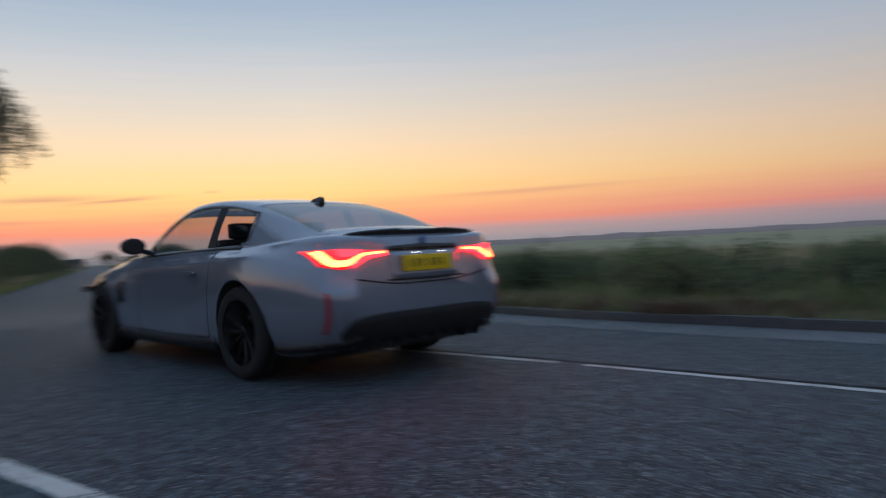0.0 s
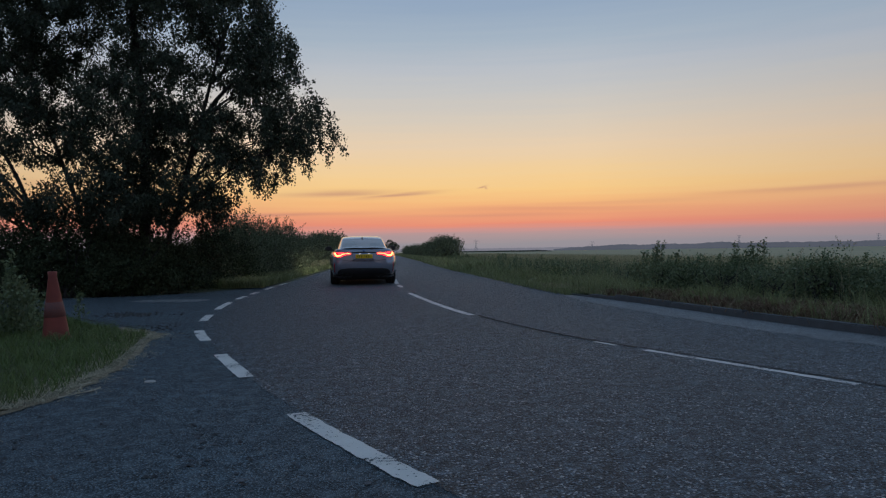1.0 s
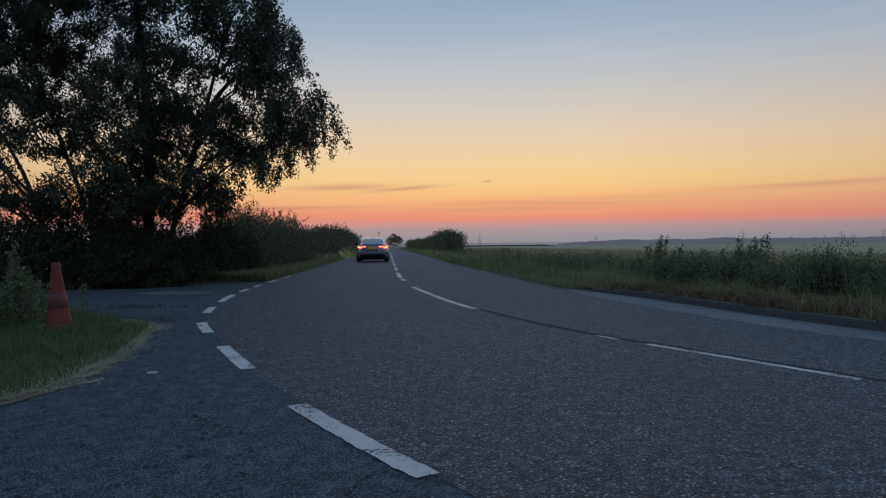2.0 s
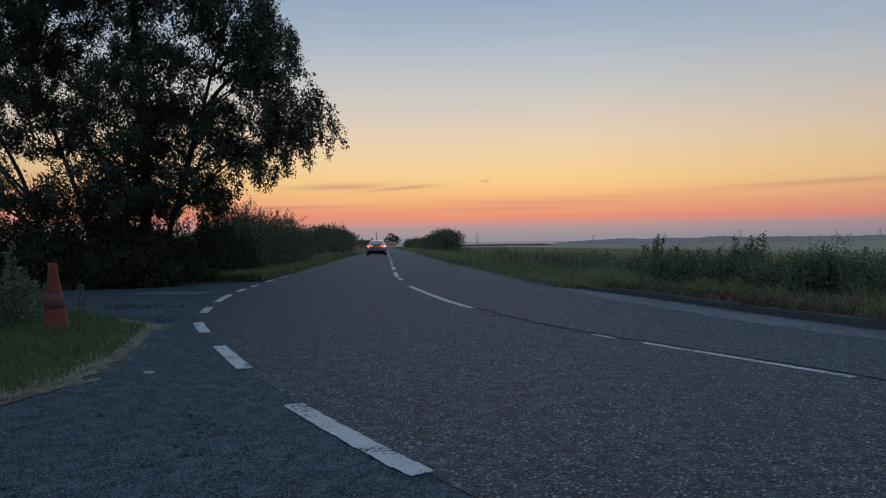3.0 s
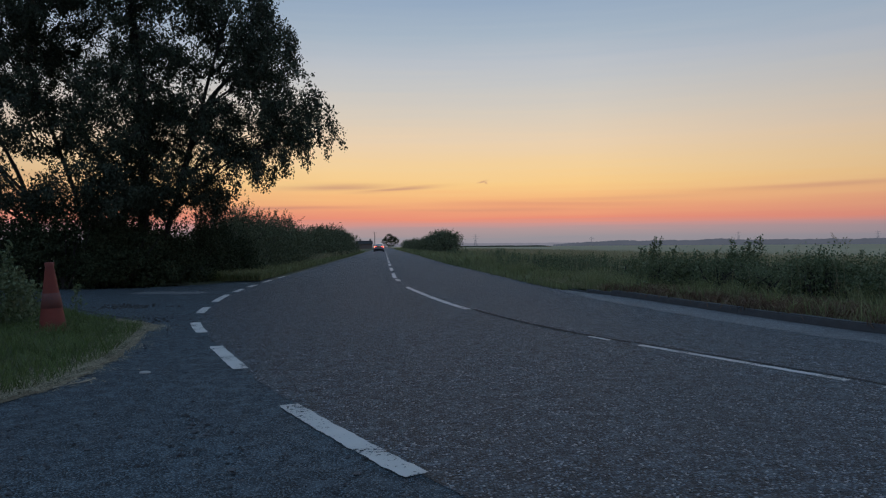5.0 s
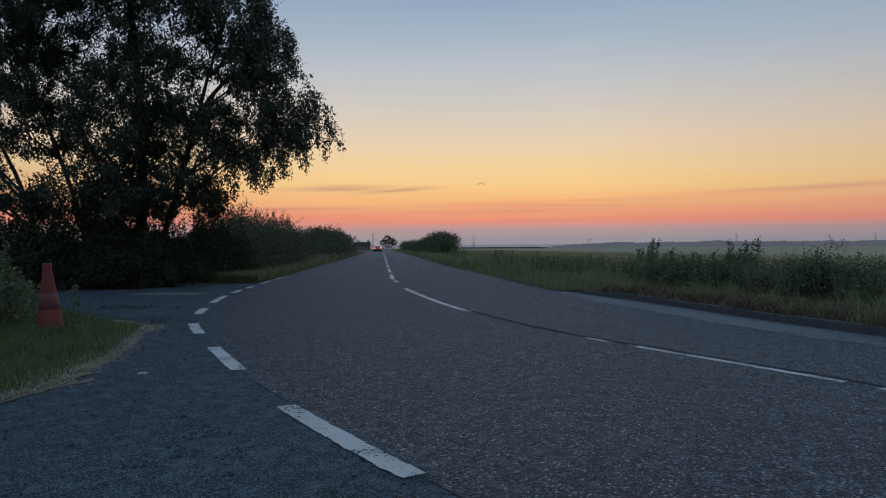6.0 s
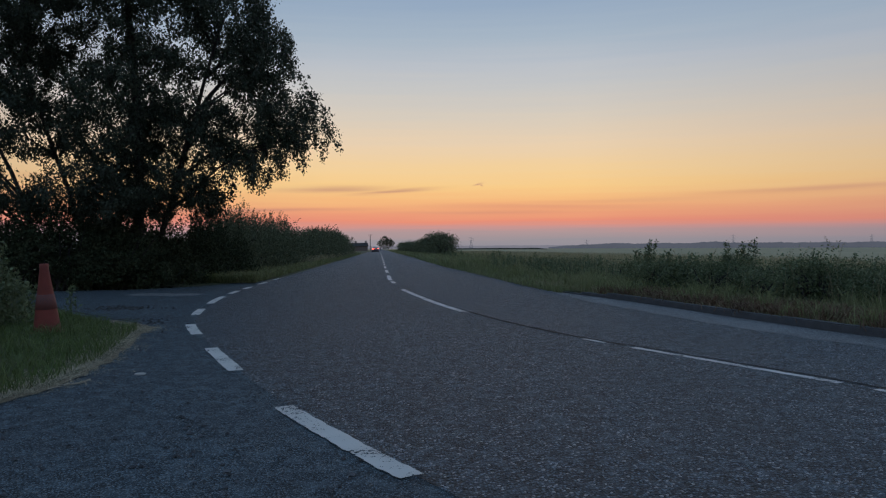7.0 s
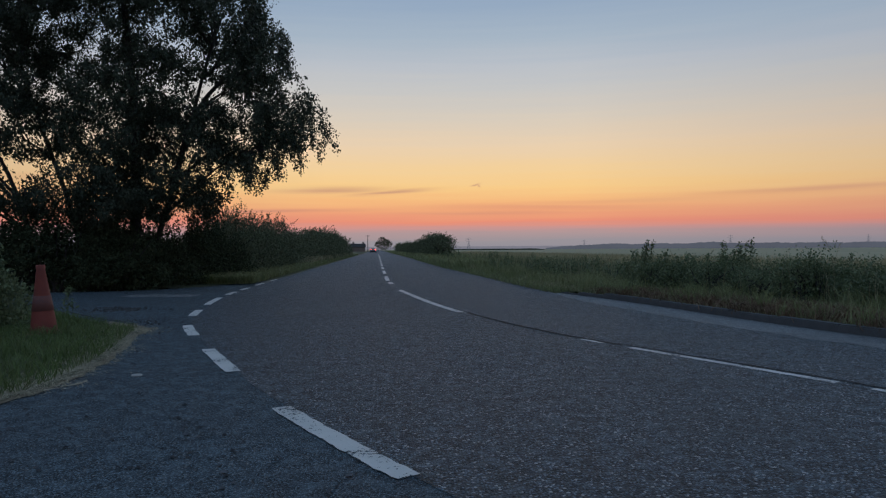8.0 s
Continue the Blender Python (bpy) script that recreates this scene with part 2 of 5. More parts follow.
# the carriageway: its two edges and its centre line, as x over y
kerb_x = curve([(-40, 42), (-20, 22.5), (-12, 16), (-6, 11.2), (0, 7.5), (4, 5.78), (6.2, 5.07), (7.1, 4.82), (8.2, 4.63), (9.3, 4.49), (10.7, 4.33), (12.3, 4.08),
                (13.2, 3.85), (14.3, 3.64), (16.6, 3.55), (22, 3.5), (35, 3.26), (60, 3.33), (3000, 3.4)])
centre_x = curve([(-40, 37), (-20, 18), (-12, 12.0), (-6, 7.7), (0, 4.7), (4.3, 3.1), (5.3, 2.68), (6.2, 2.28), (7.3, 1.82), (8.6, 1.47), (10.1, 1.17), (11.3, 0.97),
                  (12.9, 0.78), (15.7, 0.5), (18.2, 0.40), (20.6, 0.31), (34, 0.28), (97, 0.3), (3000, 0.3)])
edge_x = curve([(-40, 33), (-20, 14.5), (-12, 9.0), (-6, 5.2), (0, 1.75), (2.8, 0.13), (4.1, -0.53), (5.35, -1.03), (6.6, -1.50), (7.7, -1.90), (8.7, -2.24), (10, -2.50),
                (11, -2.64), (13, -2.88), (15.2, -3.0), (19.5, -3.04), (32, -3.0), (45, -2.95), (70, -2.88), (3000, -2.85)])
YS = list(np.concatenate([np.arange(-38, 0, 1.0), np.arange(0, 30, 0.35), np.arange(30, 120, 3), np.arange(120, 3000, 60)]))

# ---- ground, road, kerbs ----
ground = sheet("ground", [(-4500, -4500), (4500, -4500), (4500, 4500), (-4500, 4500)], -0.06, M_FIELD)
tagged(ground, "flat farmland of green and tan grass reaching the horizon", "ground", kind="structure")
road = strip("road", lambda y: edge_x(y) - 0.0 + 0.03 * noise.noise((0, y * 1.3, 0)), kerb_x, YS, 0.0, M_ROAD)
tagged(road, "grey chipped asphalt country road bending away to the horizon", "road", kind="structure")
side_road = sheet("side_road", [(36, -40), (16.5, -20), (11, -12), (7, -6), (3.2, 0), (1.3, 2.8), (0.1, 5.3), (-0.9, 7.7), (-1.6, 10), (-2.0, 13), (-2.2, 15.2),
                                (-2.3, 19.5), (-2.3, 25), (-3.4, 25), (-3.9, 19.2), (-4.7, 17.3), (-5.6, 16.4), (-8, 16.0), (-40, 17.5), (-40, 8),
                                (-9, 9.5), (-6, 9), (-3.2, 7.5), (-3.4, 0), (-6.6, -14), (-14, -28), (-14, -40)], -0.0025, M_SIDE)
tagged(side_road, "dark smooth asphalt mouth of a side road", "road", kind="structure")
gutter = strip("gutter", lambda y: kerb_x(y) - 0.72 * min(1, max(0.03, (15.0 - y) / 3.5)) + 0.10 * noise.noise((0, y * 2.5, 0)), lambda y: kerb_x(y) - 0.005,
               list(np.arange(-10, 15.3, 0.2)), 0.0025, M_GUTTER)
tagged(gutter, "pale dusty gutter strip along the kerb", "gutter", kind="structure")


def curve_strip_marks():
    """Painted marks: edge dashes across the side road, and the centre line."""
    def bar(name, fx, y0, y1, w, label, z=0.004):
        ys = np.linspace(y0, y1, max(8, min(160, int(abs(y1 - y0) / 0.035))))
        verts, faces = [], []
        for j, y in enumerate(ys):
            s = (fx(y + 0.1) - fx(y - 0.1)) / 0.2
            L = math.hypot(1, s)
            nx, ny = 1 / L, -s / L
            end = min(1.0, 0.9 + min(y - y0, y1 - y) * 7)
            a = (w / 2 + 0.010 * noise.noise((y * 11, w + y0, 1)) + 0.006 * noise.noise((y * 33, y0, 2))) * end
            b = (w / 2 + 0.010 * noise.noise((y * 11, w + y0, 7)) + 0.006 * noise.noise((y * 33, y0, 8))) * end
            verts += [(fx(y) - nx * a, y - ny * a, z), (fx(y) + nx * b, y + ny * b, z)]
            if j:
                k = 2 * j
                faces.append((k - 2, k - 1, k + 1, k))
        ob = mesh_object(name, verts, faces, M_PAINT)
        return tagged(ob, label, "road marking", group=name + "s", kind="structure")
    for y0, y1 in ((2.78, 4.1), (5.35, 6.6), (7.68, 8.72), (9.95, 10.95), (12.0, 13.8), (14.6, 15.6), (16.3, 17.3), (18.4, 19.6), (21, 22.2)):
        bar("edge_dash", lambda y: edge_x(y) - 0.028, y0, y1, 0.117, "worn white painted dash across the side road mouth")
    bar("centre_line", centre_x, 4.42, 6.2, 0.075, "thin worn white centre line on asphalt")
    bar("centre_line", centre_x, -14, 4.2, 0.07, "thin worn white centre line on asphalt")
    bar("centre_line", centre_x, 6.55, 6.85, 0.06, "thin worn white centre line on asphalt")
    bar("centre_line", centre_x, 10.0, 15.6, 0.11, "white centre line on asphalt")
    for k in range(22):
        y0 = 18.4 + (0 if k == 0 else 1.6 + (k - 1) * 6.2 + 0.2)
        bar("centre_dash", centre_x, y0, y0 + (1.1 if k == 0 else 3.6), 0.12, "white centre dash on asphalt")


curve_strip_marks()


def verge(name, near, far, ys, z, label, material=None):
    ob = strip(name, near, far, ys, z, material or M_GRASS_GROUND, uneven=0.05)
    return tagged(ob, label, "verge", kind="structure")


verge_right = tagged(strip("verge_right", lambda y: kerb_x(y) + (0.12 if y < 14 else -0.06 + 0.16 * noise.noise((0, y * 0.9, 0))), lambda y: kerb_x(y) + 6, [y for y in YS if y < 400], 0.065, M_GRASS_GROUND,
                           0.04, lambda y: 0.0 if y < 14 else 0.058), "grassy verge beyond the kerb", "verge", kind="structure")
verge_left = tagged(strip("verge_left", lambda y: -14 - 0.02 * y, lambda y: edge_x(y) - (0.03 if y > 22 else 0.03 + (22 - y) ** 1.6 * 0.13) + 0.06 * noise.noise((0, y * 1.1, 4)), [y for y in YS if 17.2 < y < 400], 0.03,
                          M_GRASS_GROUND, 0.03, lambda y: 0.024, False), "grassy verge along the hedge", "verge", kind="structure")
near_verge = sheet("verge_near", [(-2.5, 3.2), (-2.28, 4.4), (-2.14, 4.85), (-2.18, 5.4), (-2.22, 6.0), (-2.4, 7.0), (-2.55, 7.7), (-2.62, 8.4), (-3.2, 8.95), (-4.0, 9.9), (-4.7, 11.0),
                                  (-9, 12.4), (-40, 14), (-40, -30), (-9, -20), (-4, -6), (-3, 0)], 0.012, M_GRASS_GROUND)
tagged(near_verge, "grassy corner of verge beside the side road", "verge", kind="structure")


def kerbs():
    """Concrete kerb stones set end to end along the bend."""
    kerb = tagged(new("kerb"), "dark concrete kerb along the bend", "kerb", kind="structure")
    bm = bmesh.new()
    v = [bm.verts.new((x, y, z)) for x in (0, 0.125) for y in (-0.447, 0.447) for z in (-0.15, 0.09)]
    for q in ((0, 1, 3, 2), (4, 6, 7, 5), (0, 4, 5, 1), (2, 3, 7, 6), (0, 2, 6, 4), (1, 5, 7, 3)):
        bm.faces.new([v[k] for k in q])
    ed = [e for e in bm.edges if all(w.co.z > 0 for w in e.verts)]
    bmesh.ops.bevel(bm, geom=ed, offset=0.014, segments=2, affect="EDGES")
    me = bpy.data.meshes.new("kerb_stone")
    bmesh.ops.recalc_face_normals(bm, faces=bm.faces[:])
    bm.to_mesh(me)
    bm.free()
    me.materials.append(M_KERB)
    R = random.Random(4)
    y = -9.0
    while y < 14.2:
        s = (kerb_x(y + 0.4) - kerb_x(y - 0.4)) / 0.8
        L = math.hypot(1, s)
        ob = new("kerb_stone", me)
        ob.parent = kerb
        sink = max(0.0, (y - 12.2) * 0.045)
        ob.matrix_basis = pose(kerb_x(y), y, R.uniform(-0.006, 0.006) - sink, R.uniform(-.3, .3), R.uniform(-.8, .8), math.degrees(-math.atan(s)))
        y += 0.903 / L


kerbs()


def ribbon(name, pts, width, z, material, label, category, seed=0):
    """A thin uneven band on the ground through pts."""
    pts = smooth_line(pts, 60)
    verts, faces = [], []
    for k, (x, y) in enumerate(pts):
        a, b = pts[max(k - 1, 0)], pts[min(k + 1, len(pts) - 1)]
        t = Vector((b[0] - a[0], b[1] - a[1])).normalized()
        w = width * (0.55 + 0.9 * abs(noise.noise((k * 0.35, seed, 0)))) / 2
        dx = 0.03 * noise.noise((k * 0.5, seed + 5, 0))
        verts += [(x - t.y * -1 * w + dx, y - t.x * w, z), (x + t.y * -1 * w + dx, y + t.x * w, z)]
        if k:
            o = 2 * k
            faces.append((o - 2, o - 1, o + 1, o))
    return tagged(mesh_object(name, verts, faces, material), label, category, kind="structure")


def smooth_line(pts, n):
    pts = np.array(pts, float)
    t = np.linspace(0, len(pts) - 1, n)
    return [(float(np.interp(u, range(len(pts)), pts[:, 0])), float(np.interp(u, range(len(pts)), pts[:, 1]))) for u in t]


ribbon("road_crack", [(centre_x(y) + 0.09, y) for y in np.linspace(16.5, 9.6, 24)], 0.02, 0.0045, M_CRACK, "dark joint crack beside the centre line", "crack", 1)
ribbon("road_crack", [(centre_x(y) + 0.06, y) for y in np.linspace(9.9, 6.4, 24)], 0.085, 0.0045, M_CRACK, "wide broken crack where the centre line is worn away", "crack", 2)
ribbon("road_crack", [(centre_x(y) + 0.10, y) for y in np.linspace(6.4, 0.5, 24)], 0.045, 0.0045, M_CRACK, "dark joint crack beside the centre line", "crack", 3)
ribbon("road_crack", [(-3.2, 9.3), (-3.5, 9.6), (-4.0, 10.2), (-4.6, 11.0)], 0.07, 0.0, M_CRACK, "ragged crack at the edge of the side road", "crack", 4)
ribbon("give_way_line", [(-5.0, 14.75), (-4.3, 14.6), (-3.55, 14.45)], 1.0, 0.0, M_PALE, "pale worn line across the side road", "road marking", 7)


def pebbles(name, n, seed, size, label):
    R = np.random.default_rng(seed)
    u = R.uniform(0, 1, (n, 2))
    cx = -2.6 + 3.4 * u[:, 0] + np.where(u[:, 1] > .6, -0.5, 0)
    cy = 2.6 + 7.5 * u[:, 1]
    verts, faces = [], []
    base = np.array([(1, 0, .25), (.3, .9, .2), (-.8, .6, .25), (-.8, -.6, .2), (.3, -.9, .25), (0.1, 0, .75)])
    for k in range(n):
        if cx[k] > edge_x(cy[k]) - .1 or cx[k] < (-2.1 if cy[k] < 6.2 else -2.1 - (cy[k] - 6.2) * .3):
            continue
        s = size * R.uniform(.4, 1.0) ** 1.6
        o = len(verts)
        rot = R.uniform(0, 6.3)
        for x, y, z in base * R.uniform(.7, 1.3, (6, 3)):
            verts.append((cx[k] + s * (x * math.cos(rot) - y * math.sin(rot)), cy[k] + s * (x * math.sin(rot) + y * math.cos(rot)), s * z))
        for a in range(5):
            faces.append((o + a, o + (a + 1) % 5, o + 5))
    return tagged(mesh_object(name, verts, faces, M_STONE), label, "gravel", kind="stuff")


M_STRIP_DIRT = surface("pale_grit", (0.19, 0.17, 0.145), (0.11, 0.10, 0.09), 0.95, 9, 70, 0.7, c=(0.26, 0.23, 0.19))
pebbles("gravel", 1000, 3, 0.019, "scattered loose chippings on the asphalt")


def rubble(n, x, y, sx, sy, size, seed, label):
    """Loose broken asphalt lying round a point, thickest in the middle."""
    R = np.random.default_rng(seed)
    base = np.array([(1, 0, 0), (.3, .9, 0), (-.8, .6, 0), (-.8, -.6, 0), (.3, -.9, 0), (.5, .1, .6), (-.3, .3, .7), (-.2, -.4, .55)])
    sides = ((0, 1, 5), (1, 6, 5), (1, 2, 6), (2, 3, 7, 6), (3, 4, 7), (4, 0, 5), (4, 5, 7), (5, 6, 7))
    verts, faces = [], []
    for _ in range(n):
        k, o, rot = size * R.uniform(.3, 1.0), len(verts), R.uniform(0, 6.3)
        cx, cy = x + R.normal(0, sx), y + R.normal(0, sy)
        for a, b, c in base * R.uniform(.7, 1.3, (8, 3)):
            verts.append((cx + k * (a * math.cos(rot) - b * math.sin(rot)), cy + k * (a * math.sin(rot) + b * math.cos(rot)), -.003 + k * c))
        faces += [tuple(o + q for q in f) for f in sides]
    return tagged(mesh_object("rubble", verts, faces, M_RUBBLE), label, "rubble", kind="stuff")


M_RUBBLE = surface("broken_asphalt", (0.035, 0.035, 0.036), (0.07, 0.068, 0.065), 0.9, 20, 120, 0.5, island=0.8)
rubble(150, -3.95, 11.25, .24, .2, .034, 21, "broken asphalt and grit round a pothole")
rubble(80, -3.0, 9.05, .2, .26, .028, 22, "broken asphalt and grit at the verge corner")
rubble(34, -2.45, 8.6, .2, .7, .022, 23, "loose dark chips beside the edge dashes")


def dry_twig(points, label):
    """A thin dry stalk lying on the ground."""
    bm = bmesh.new()
    tube(bm, [(x, y, .008) for x, y in points], [.005, .006, .003], 5)
    me = bpy.data.meshes.new("dry_twig")
    bm.to_mesh(me)
    bm.free()
    me.materials.append(M_TWIG)
    return tagged(new("dry_twig", me), label, "twig", group="dry twigs")


bm = bmesh.new()
bmesh.ops.create_icosphere(bm, subdivisions=2, radius=1)
for v in bm.verts:
    v.co = Vector((v.co.x * .042, v.co.y * .03, max(v.co.z, -.3) * .014)) * (1 + .2 * noise.noise(v.co * 2))
me = bpy.data.meshes.new("stone")
bm.to_mesh(me)
bm.free()
me.materials.append(surface("pale_stone", (0.42, 0.40, 0.37), (0.34, 0.33, 0.31), 0.8, 30, 200, 0.4))
stone = new("stone", me)
stone.location = (-1.72, 5.28, 0.0)
tagged(stone, "small pale stone lying on the asphalt", "stone")
ribbon("dirt_edge", [(-2.42, 3.4), (-2.27, 4.4), (-2.16, 4.85), (-2.18, 5.4), (-2.22, 6.0), (-2.4, 7.0), (-2.56, 7.7), (-2.6, 8.3), (-2.95, 8.85), (-3.4, 9.3)], 0.17, 0.004,
       surface("sandy_dirt", (0.20, 0.155, 0.10), (0.12, 0.095, 0.065), 0.95, 12, 90, 0.8, c=(0.30, 0.24, 0.16)), "sandy dirt along the edge of the asphalt", "dirt", 11)


ribbon("dirt_edge", [(edge_x(y) - .05, y) for y in np.linspace(19, 75, 40)], 0.16, 0.0035, M_STRIP_DIRT, "pale grit along the edge of the asphalt", "dirt", 12)
ribbon("dirt_edge", [(kerb_x(y) - .04, y) for y in np.linspace(13.8, 60, 40)], 0.14, 0.0035, M_STRIP_DIRT, "pale grit along the edge of the asphalt", "dirt", 13)

# ---- vegetation ----
def blades(name, base, height, width, lean, material, label, category="grass", bend=0.5):
    """Grass: at each base point one blade of two bent segments."""
    n = len(base)
    base, height, width, lean = (np.asarray(a, float) for a in (base, height, width, lean))
    ang = rng.uniform(0, 2 * np.pi, n)
    side = np.stack([np.cos(ang), np.sin(ang), np.zeros(n)], 1) * width[:, None] / 2
    dirn = rng.uniform(0, 2 * np.pi, n)
    out = np.stack([np.cos(dirn), np.sin(dirn), np.zeros(n)], 1) * (lean * height)[:, None]
    up = np.zeros((n, 3))
    up[:, 2] = height
    mid = base + up * 0.55 + out * 0.3
    tip = base + up * (1 - 0.25 * lean)[:, None] + out
    verts = np.stack([base - side, base + side, mid - side * 0.7, mid + side * 0.7, tip], 1).reshape(-1, 3)
    k = np.arange(n)[:, None] * 5
    me = bpy.data.meshes.new(name)
    tris = np.concatenate([k + [0, 1, 3], k + [0, 3, 2], k + [2, 3, 4]], 1).reshape(-1, 3)
    fast_mesh(me, verts, tris)
    me.materials.append(material)
    return tagged(new(name, me), label, category, kind="stuff")


def fast_mesh(me, verts, tris):
    nv, nt, w = len(verts), len(tris), len(tris[0])
    me.vertices.add(nv)
    me.vertices.foreach_set("co", np.asarray(verts, np.float32).ravel())
    me.loops.add(nt * w)
    me.loops.foreach_set("vertex_index", np.asarray(tris, np.int32).ravel())
    me.polygons.add(nt)
    me.polygons.foreach_set("loop_start", np.arange(0, nt * w, w, dtype=np.int32))
    me.update(calc_edges=True)
    me.validate()


def leaf_mesh(name, pos, size, droop, material, narrow=0.5):
    """Leaves: folded diamonds at pos, hanging by droop (0: any way, 1: straight down)."""
    n = len(pos)
    d = rng.normal(size=(n, 3))
    d[:, 2] -= droop * 3
    d /= np.linalg.norm(d, axis=1)[:, None]
    s = np.cross(d, rng.normal(size=(n, 3)))
    s /= np.linalg.norm(s, axis=1)[:, None] + 1e-9
    L = (size * rng.uniform(0.7, 1.3, n))[:, None]
    verts = np.stack([pos, pos + d * L * 0.45 + s * L * narrow / 2, pos + d * L, pos + d * L * 0.45 - s * L * narrow / 2], 1).reshape(-1, 3)
    k = np.arange(n)[:, None] * 4
    me = bpy.data.meshes.new(name)
    fast_mesh(me, verts, np.concatenate([k + [0, 1, 2, 3]], 1))
    me.materials.append(material)
    return me


def tube(bm, pts, radii, seg=7):
    """A tapered limb through pts."""
    rings = []
    for i, p in enumerate(pts):
        t = (Vector(pts[min(i + 1, len(pts) - 1)]) - Vector(pts[max(i - 1, 0)])).normalized()
        a = t.orthogonal().normalized()
        b = t.cross(a)
        rings.append([bm.verts.new(Vector(p) + (a * math.cos(2 * math.pi * k / seg) + b * math.sin(2 * math.pi * k / seg)) * radii[i]) for k in range(seg)])
    for r0, r1 in zip(rings, rings[1:]):
        best = min(range(seg), key=lambda s: (r0[0].co - r1[s].co).length)
        for k in range(seg):
            bm.faces.new((r0[k], r0[(k + 1) % seg], r1[(k + 1 + best) % seg], r1[(k + best) % seg]))


def child_mesh(name, bm, material, parent, smooth=True):
    me = bpy.data.meshes.new(name)
    bm.normal_update()
    bm.to_mesh(me)
    bm.free()
    me.materials.append(material)
    if smooth:
        me.shade_smooth()
    ob = new(name, me)
    ob.parent = parent
    return ob


def big_tree(x, y, crown, stems, n_strands, leaf, label):
    """A birch-like tree: stems, limbs to clumps of the crown, and hanging strands of leaves."""
    R = random.Random(5)
    tree = new("birch_tree")
    tree.location = (x, y, -0.02)
    bm = bmesh.new()
    tops = []
    for dx, dy, tx, ty, h, r in stems:
        pts, rad = [], []
        for i in range(9):
            f = i / 8
            pts.append((dx + (tx - dx) * f ** 1.3 + 0.12 * math.sin(5 * f + dx * 3), dy + (ty - dy) * f + 0.1 * math.cos(4 * f + dx), h * f))
            rad.append(r * (1 - 0.85 * f) + 0.015)
        tube(bm, pts, rad, 9)
        tops.append(pts)
    for c, s in crown:
        pts = min(tops, key=lambda q: abs(q[5][0] - c[0]) + abs(q[5][1] - c[1]))
        k = max(2, min(7, next((i for i, p in enumerate(pts) if p[2] > c[2] - 0.55 * math.hypot(c[0] - pts[4][0], c[1] - pts[4][1]) - 0.6), 7)))
        a, b = Vector(pts[k]), Vector(c)
        line = [a.lerp(b, f) + Vector((R.uniform(-.1, .1), R.uniform(-.1, .1), 0.5 * math.sin(math.pi * f) * (b - a).length * 0.22)) for f in (0, .25, .5, .75, 1)]
        tube(bm, line, [0.045, 0.036, 0.027, 0.018, 0.010], 5)
        for _ in range(6):
            e = b + Vector((R.gauss(0, s[0] * .4), R.gauss(0, s[1] * .5), R.gauss(0, s[2] * .45)))
            a2 = line[R.choice((2, 3, 4))]
            mid = a2.lerp(e, 0.5) + Vector((0, 0, 0.15))
            tube(bm, [a2, mid, e], [0.02, 0.013, 0.006], 4)
    child_mesh("trunk", bm, M_BARK, tree)
    # leafy sprays: each a drooping cluster along its twig, thick in the middle, with gaps between sprays
    start = foliage(n_strands)
    per = 130
    droopy = np.clip((start[:, 0] - 1.2) / 2.0, 0, 1)
    length = rng.uniform(0.22, 0.42, n_strands) + droopy * rng.uniform(0.15, 0.5, n_strands)
    width = rng.uniform(0.10, 0.19, n_strands) * (1 - 0.35 * droopy)
    sway = rng.normal(0, 0.16, (n_strands, 2))
    f = rng.uniform(0, 1, (n_strands, per))
    spread = width[:, None] * (1.15 - 0.75 * f)
    pos = np.zeros((n_strands, per, 3))
    pos[:, :, 0] = start[:, 0, None] + sway[:, 0, None] * f + rng.normal(0, 1, f.shape) * spread
    pos[:, :, 1] = start[:, 1, None] + sway[:, 1, None] * f + rng.normal(0, 1, f.shape) * spread
    pos[:, :, 2] = start[:, 2, None] - (f ** 1.2) * length[:, None] + rng.normal(0, 0.05, f.shape)
    crown_ob = new("crown", leaf_mesh("crown", pos.reshape(-1, 3), leaf, 0.5, M_LEAF, 0.6))
    crown_ob.parent = tree
    bm = bmesh.new()
    for i in range(n_strands):
        a = Vector(start[i])
        b = a + Vector((-.16 if a.x > -.5 else .16, R.gauss(0, .1), R.uniform(-.2, 0)))
        tube(bm, [b, a, a + Vector((sway[i][0], sway[i][1], -length[i] * 1.02))], [0.010, 0.006, 0.002], 3)
    tagged(child_mesh("twigwork", bm, M_BARK, tree, False), kind="stuff")
    return tagged(tree, label, "tree")


